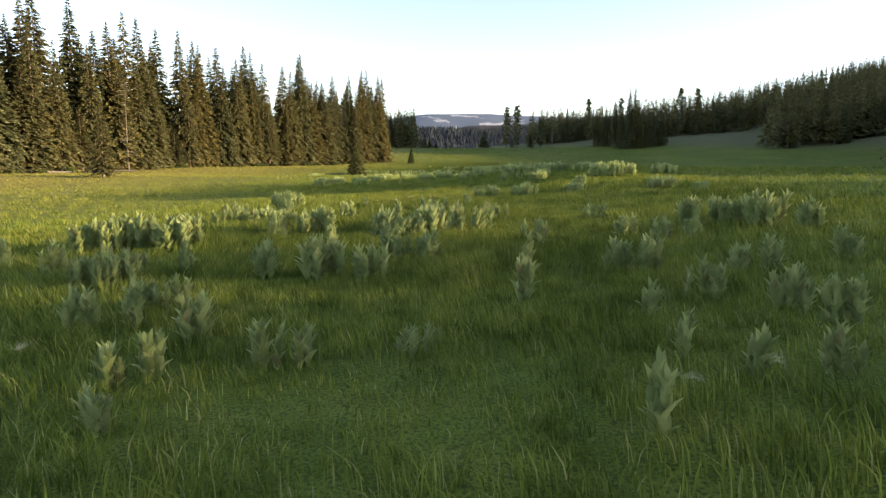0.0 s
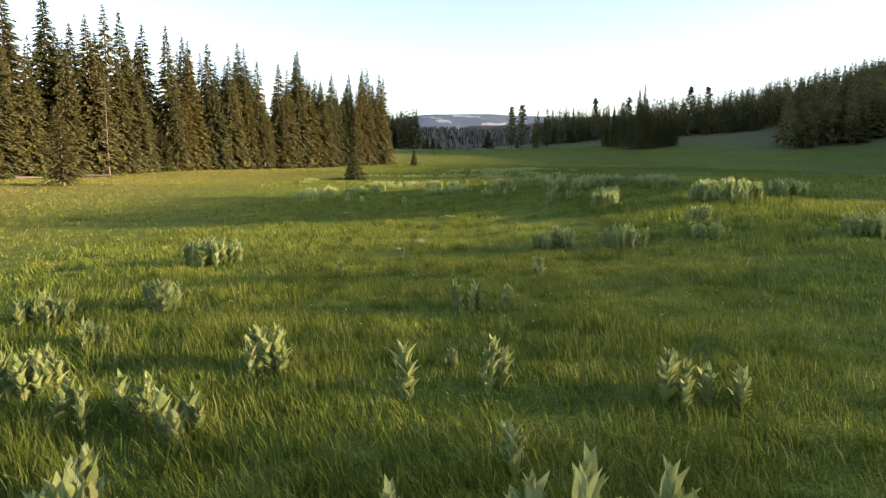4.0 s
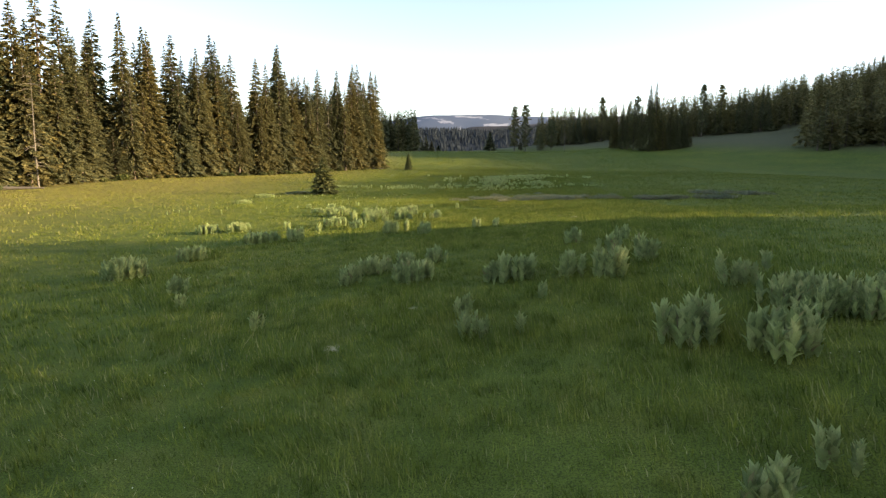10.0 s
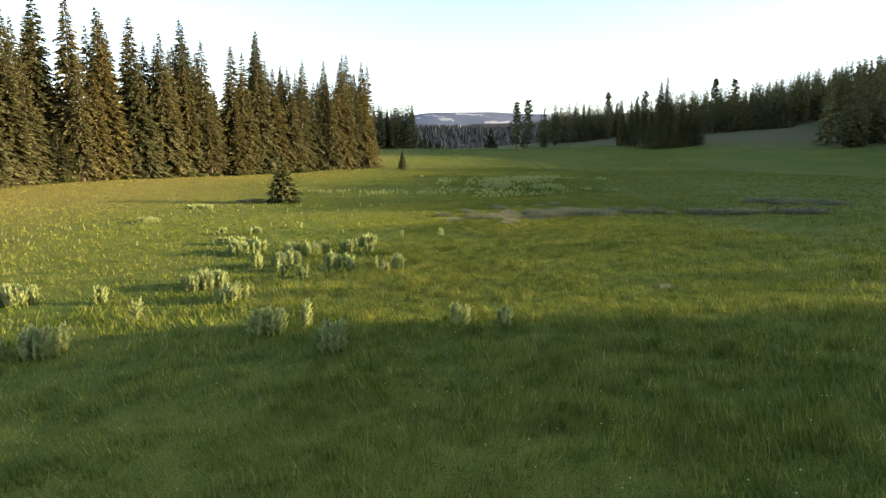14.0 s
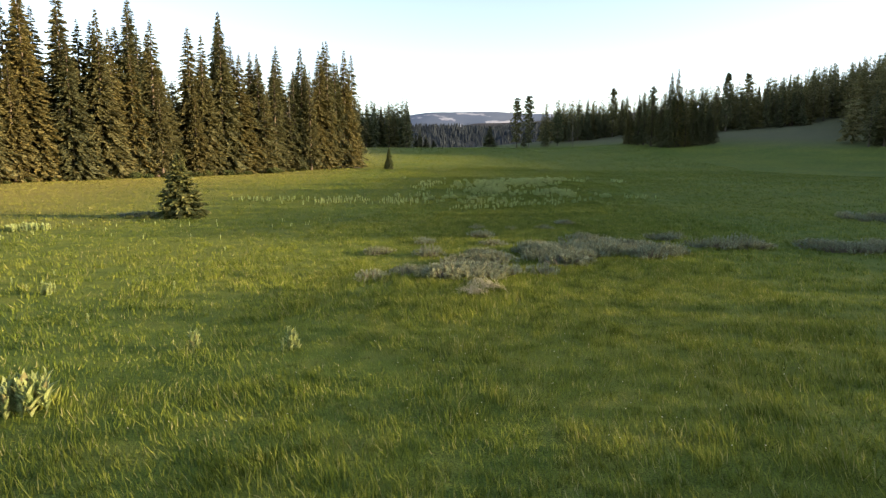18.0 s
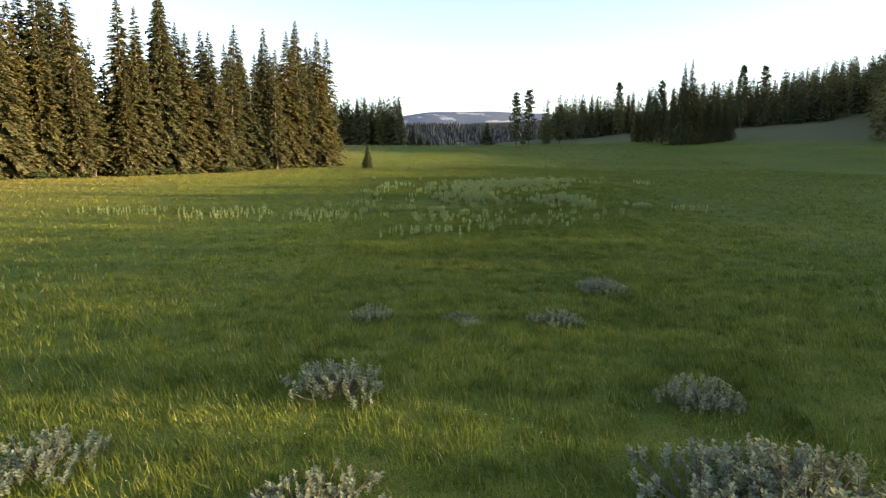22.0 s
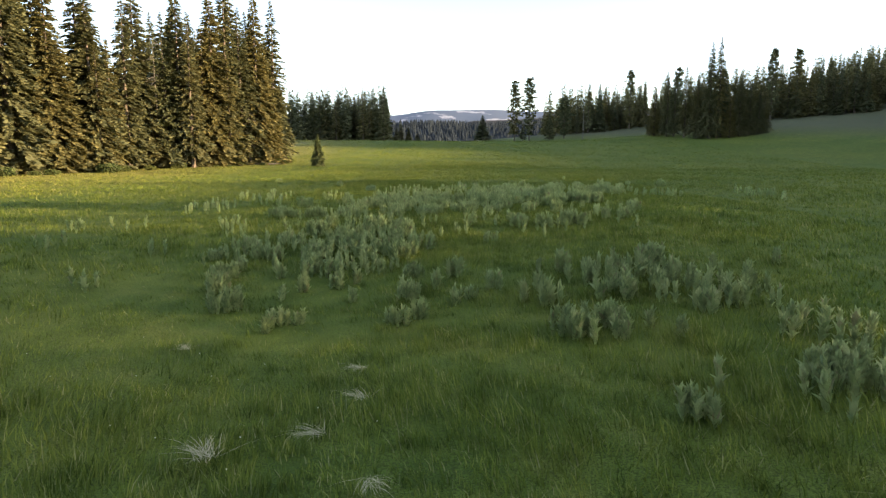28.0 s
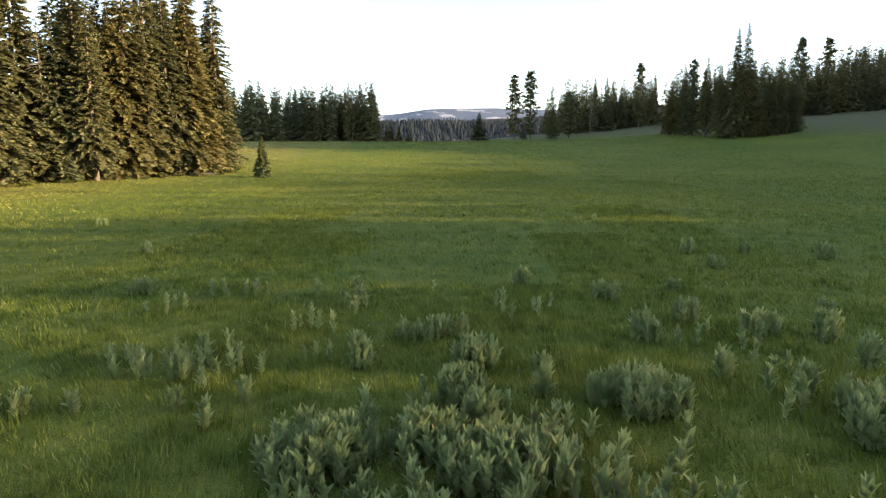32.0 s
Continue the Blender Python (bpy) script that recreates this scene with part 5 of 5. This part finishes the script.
# ---------------------------------------------------------------- straw tufts
def straw(seed, count=230):
    r = np.random.default_rng(seed)
    vs, ts = [], []
    for k in range(count):
        a = r.normal(0.2, 0.65)
        n, up = r.uniform(0.22, 0.66), r.uniform(0.04, 0.36)
        o = np.array([r.normal(0, 0.07), r.normal(0, 0.06), 0.02])
        d = np.array([math.cos(a), math.sin(a), up])
        w = np.array([-d[1], d[0], 0]) * 0.0035
        mid = o + d * n * 0.55 + np.array([0, 0, 0.03])
        end = o + np.array([d[0], d[1], up * 0.25]) * n
        b = len(vs)
        vs += [o - w, o + w, mid + w, mid - w, end]
        ts += [(b, b + 1, b + 2), (b, b + 2, b + 3), (b + 3, b + 2, b + 4)]
    return tagged(new("straw_tuft", tri_mesh("straw", np.array(vs), np.array(ts), STRAW)), "tuft of bleached flattened dry grass", "grass tuft", "straw tufts")


tufts = Stand([lambda: straw(401), lambda: straw(402), lambda: straw(403, 46), lambda: straw(404, 34)])
for x, y, k, a in ((4.0, 54.5, 1.1, 175), (3.7, 54.1, 0.8, 190), (5.5, 66.6, 0.7, 40), (7.6, 83.1, 0.35, 160), (8.0, 69.2, 0.6, 100), (4.9, 40.6, 0.4, 30)):
    tufts.put(int(rs.integers(2)), placed(x, y, k, a, sink=0.0))
for x, y in ((-0.9, 16.9), (2.0, 16.5), (1.0, 15.9), (-1.2, 16.1), (-0.3, 21.2), (-3.4, 24.4), (7.6, 87.7), (7.7, 87.0), (7.5, 86.4), (7.9, 85.8), (6.9, 86.1),
             (5.8, 88.4), (0.1, 27.6), (-0.6, 26.0), (1.3, 2.3), (0.9, 2.2), (-2.2, 3.1), (8.9, 96.8)):
    m = placed(x, y, 0.45, rs.uniform(0, 360), sink=-0.07, wide=rs.uniform(0.5, 0.8) * (0.5 if y < 10 else 1))
    tufts.put(2 + int(rs.integers(2)), m)

# ---------------------------------------------------------------- grass
def grass_field(zones, seed):
    """Blades of grass in tufts; each zone: side from, side to, y from, y to, blades a square metre, blade width, height, bent or not."""
    r = np.random.default_rng(seed)
    V, T, at = [], [], 0
    for s0, s1, y0, y1, dens, wide, tall, bent in zones:
        tuft = 14 if bent else 6
        n = int(2 * (s1 - s0) * (y1 - y0) * dens / tuft)
        y = r.uniform(y0, y1, n)
        off = r.uniform(s0, s1, n) * r.choice([-1, 1], n)
        x = np.interp(y, TRAIL_Y, TRAIL_X) + off
        lush = 0.90 + 0.30 * ripple(x * 7.0, y * 9.0, 3) + 0.46 * ripple(x * 2.3, y * 2.6, 1) + 0.24 * ripple(x * 0.5, y * 0.5, 4)
        lush = np.clip(lush, 0.5, 1.7)
        x, y, lush = np.repeat(x, tuft), np.repeat(y, tuft), np.repeat(lush, tuft)
        m = len(x)
        spread = 0.055 if bent else 0.035 + 0.012 * wide / 0.006
        x, y = x + r.normal(0, spread, m), y + r.normal(0, spread, m)
        z = land(x, y) - 0.01
        h = tall * lush * r.uniform(0.55, 1.25, m)
        a = np.repeat(2.6 + 1.6 * ripple(x[::tuft] * 0.9, y[::tuft] * 0.9, 9) + r.normal(0, 0.9, n), tuft) + r.normal(0, 0.7, m)
        lean = np.repeat(np.abs(r.normal(0.22, 0.30, n)), tuft) + np.abs(r.normal(0, 0.18, m)) + 0.03
        flat = r.random(m) < 0.03
        lean = np.where(flat, r.uniform(1.2, 3.0, m), lean)
        dx, dy = np.cos(a), np.sin(a)
        b = r.uniform(0, 6.283, m)
        wx, wy = np.cos(b) * wide * 0.5 * r.uniform(0.6, 1.3, m), np.sin(b) * wide * 0.5 * r.uniform(0.6, 1.3, m)
        tipx, tipy, tipz = x + dx * lean * h, y + dy * lean * h, z + h * np.where(flat, 0.45, 1.0)
        if bent:
            mx, my, mz = x + dx * lean * h * 0.30, y + dy * lean * h * 0.30, z + h * np.where(flat, 0.42, 0.58)
            v = np.stack([np.stack([x - wx, y - wy, z], 1), np.stack([x + wx, y + wy, z], 1),
                          np.stack([mx + wx * 0.8, my + wy * 0.8, mz], 1), np.stack([mx - wx * 0.8, my - wy * 0.8, mz], 1), np.stack([tipx, tipy, tipz], 1)], 1)
            t = np.array([(0, 1, 2), (0, 2, 3), (3, 2, 4)])
        else:
            v = np.stack([np.stack([x - wx, y - wy, z], 1), np.stack([x + wx, y + wy, z], 1), np.stack([tipx, tipy, tipz], 1)], 1)
            t = np.array([(0, 1, 2)])
        k = v.shape[1]
        V.append(v.reshape(-1, 3))
        T.append((at + (np.arange(m) * k)[:, None, None] + t[None]).reshape(-1, 3))
        at += m * k
    return tri_mesh("grass", np.concatenate(V), np.concatenate(T), GRASS)


ZONES = [
    (0.0, 2.3, 1.0, 15, 1500, 0.0058, 0.100, True),
    (0.0, 2.3, 15, 108, 400, 0.0078, 0.115, True),
    (0.0, 2.4, 3, 110, 1000, 0.0090, 0.098, False),
    (2.3, 4.6, 1.8, 118, 800, 0.0120, 0.108, False),
    (4.6, 8.0, 3.0, 128, 340, 0.018, 0.108, False),
    (0.0, 8.0, 108, 175, 75, 0.030, 0.11, False),
    (8.0, 17, 5, 155, 104, 0.022, 0.11, False),
    (17, 50, 10, 185, 29, 0.041, 0.12, False),
    (0.0, 17, 155, 250, 18, 0.075, 0.12, False),
    (17, 50, 185, 250, 8, 0.090, 0.13, False),
]
tagged(new("meadow_grass", grass_field(ZONES, 12)), "lush green meadow grass with yellower and straw-coloured blades", "grass", kind="stuff")


def flower_dots(count, seed):
    """Tiny pale flowers in the grass, in one mesh."""
    r = np.random.default_rng(seed)
    y = r.uniform(11, 108, count)
    x = np.interp(y, TRAIL_Y, TRAIL_X) + r.normal(0, 2.2, count)
    keep = ripple(x * 0.4, y * 0.4, 6) > 0.05
    x, y = x[keep], y[keep]
    z = land(x, y) + r.uniform(0.08, 0.15, len(x))
    vs, ts = [], []
    for q in range(5):
        a, s = q * 2 * math.pi / 5, 0.006
        vs.append(np.stack([x + s * math.cos(a), y + s * math.sin(a), z + 0.003], 1))
    vs.append(np.stack([x, y, z - 0.004], 1))
    v = np.stack(vs, 1).reshape(-1, 3)
    t = np.array([(k, (k + 1) % 5, 5) for k in range(5)])
    return tri_mesh("flowers", v, ((np.arange(len(x)) * 6)[:, None, None] + t[None]).reshape(-1, 3), PETAL)


tagged(new("small_flowers", flower_dots(2600, 17)), "tiny pale wildflowers scattered in the grass", "flowers", kind="stuff")
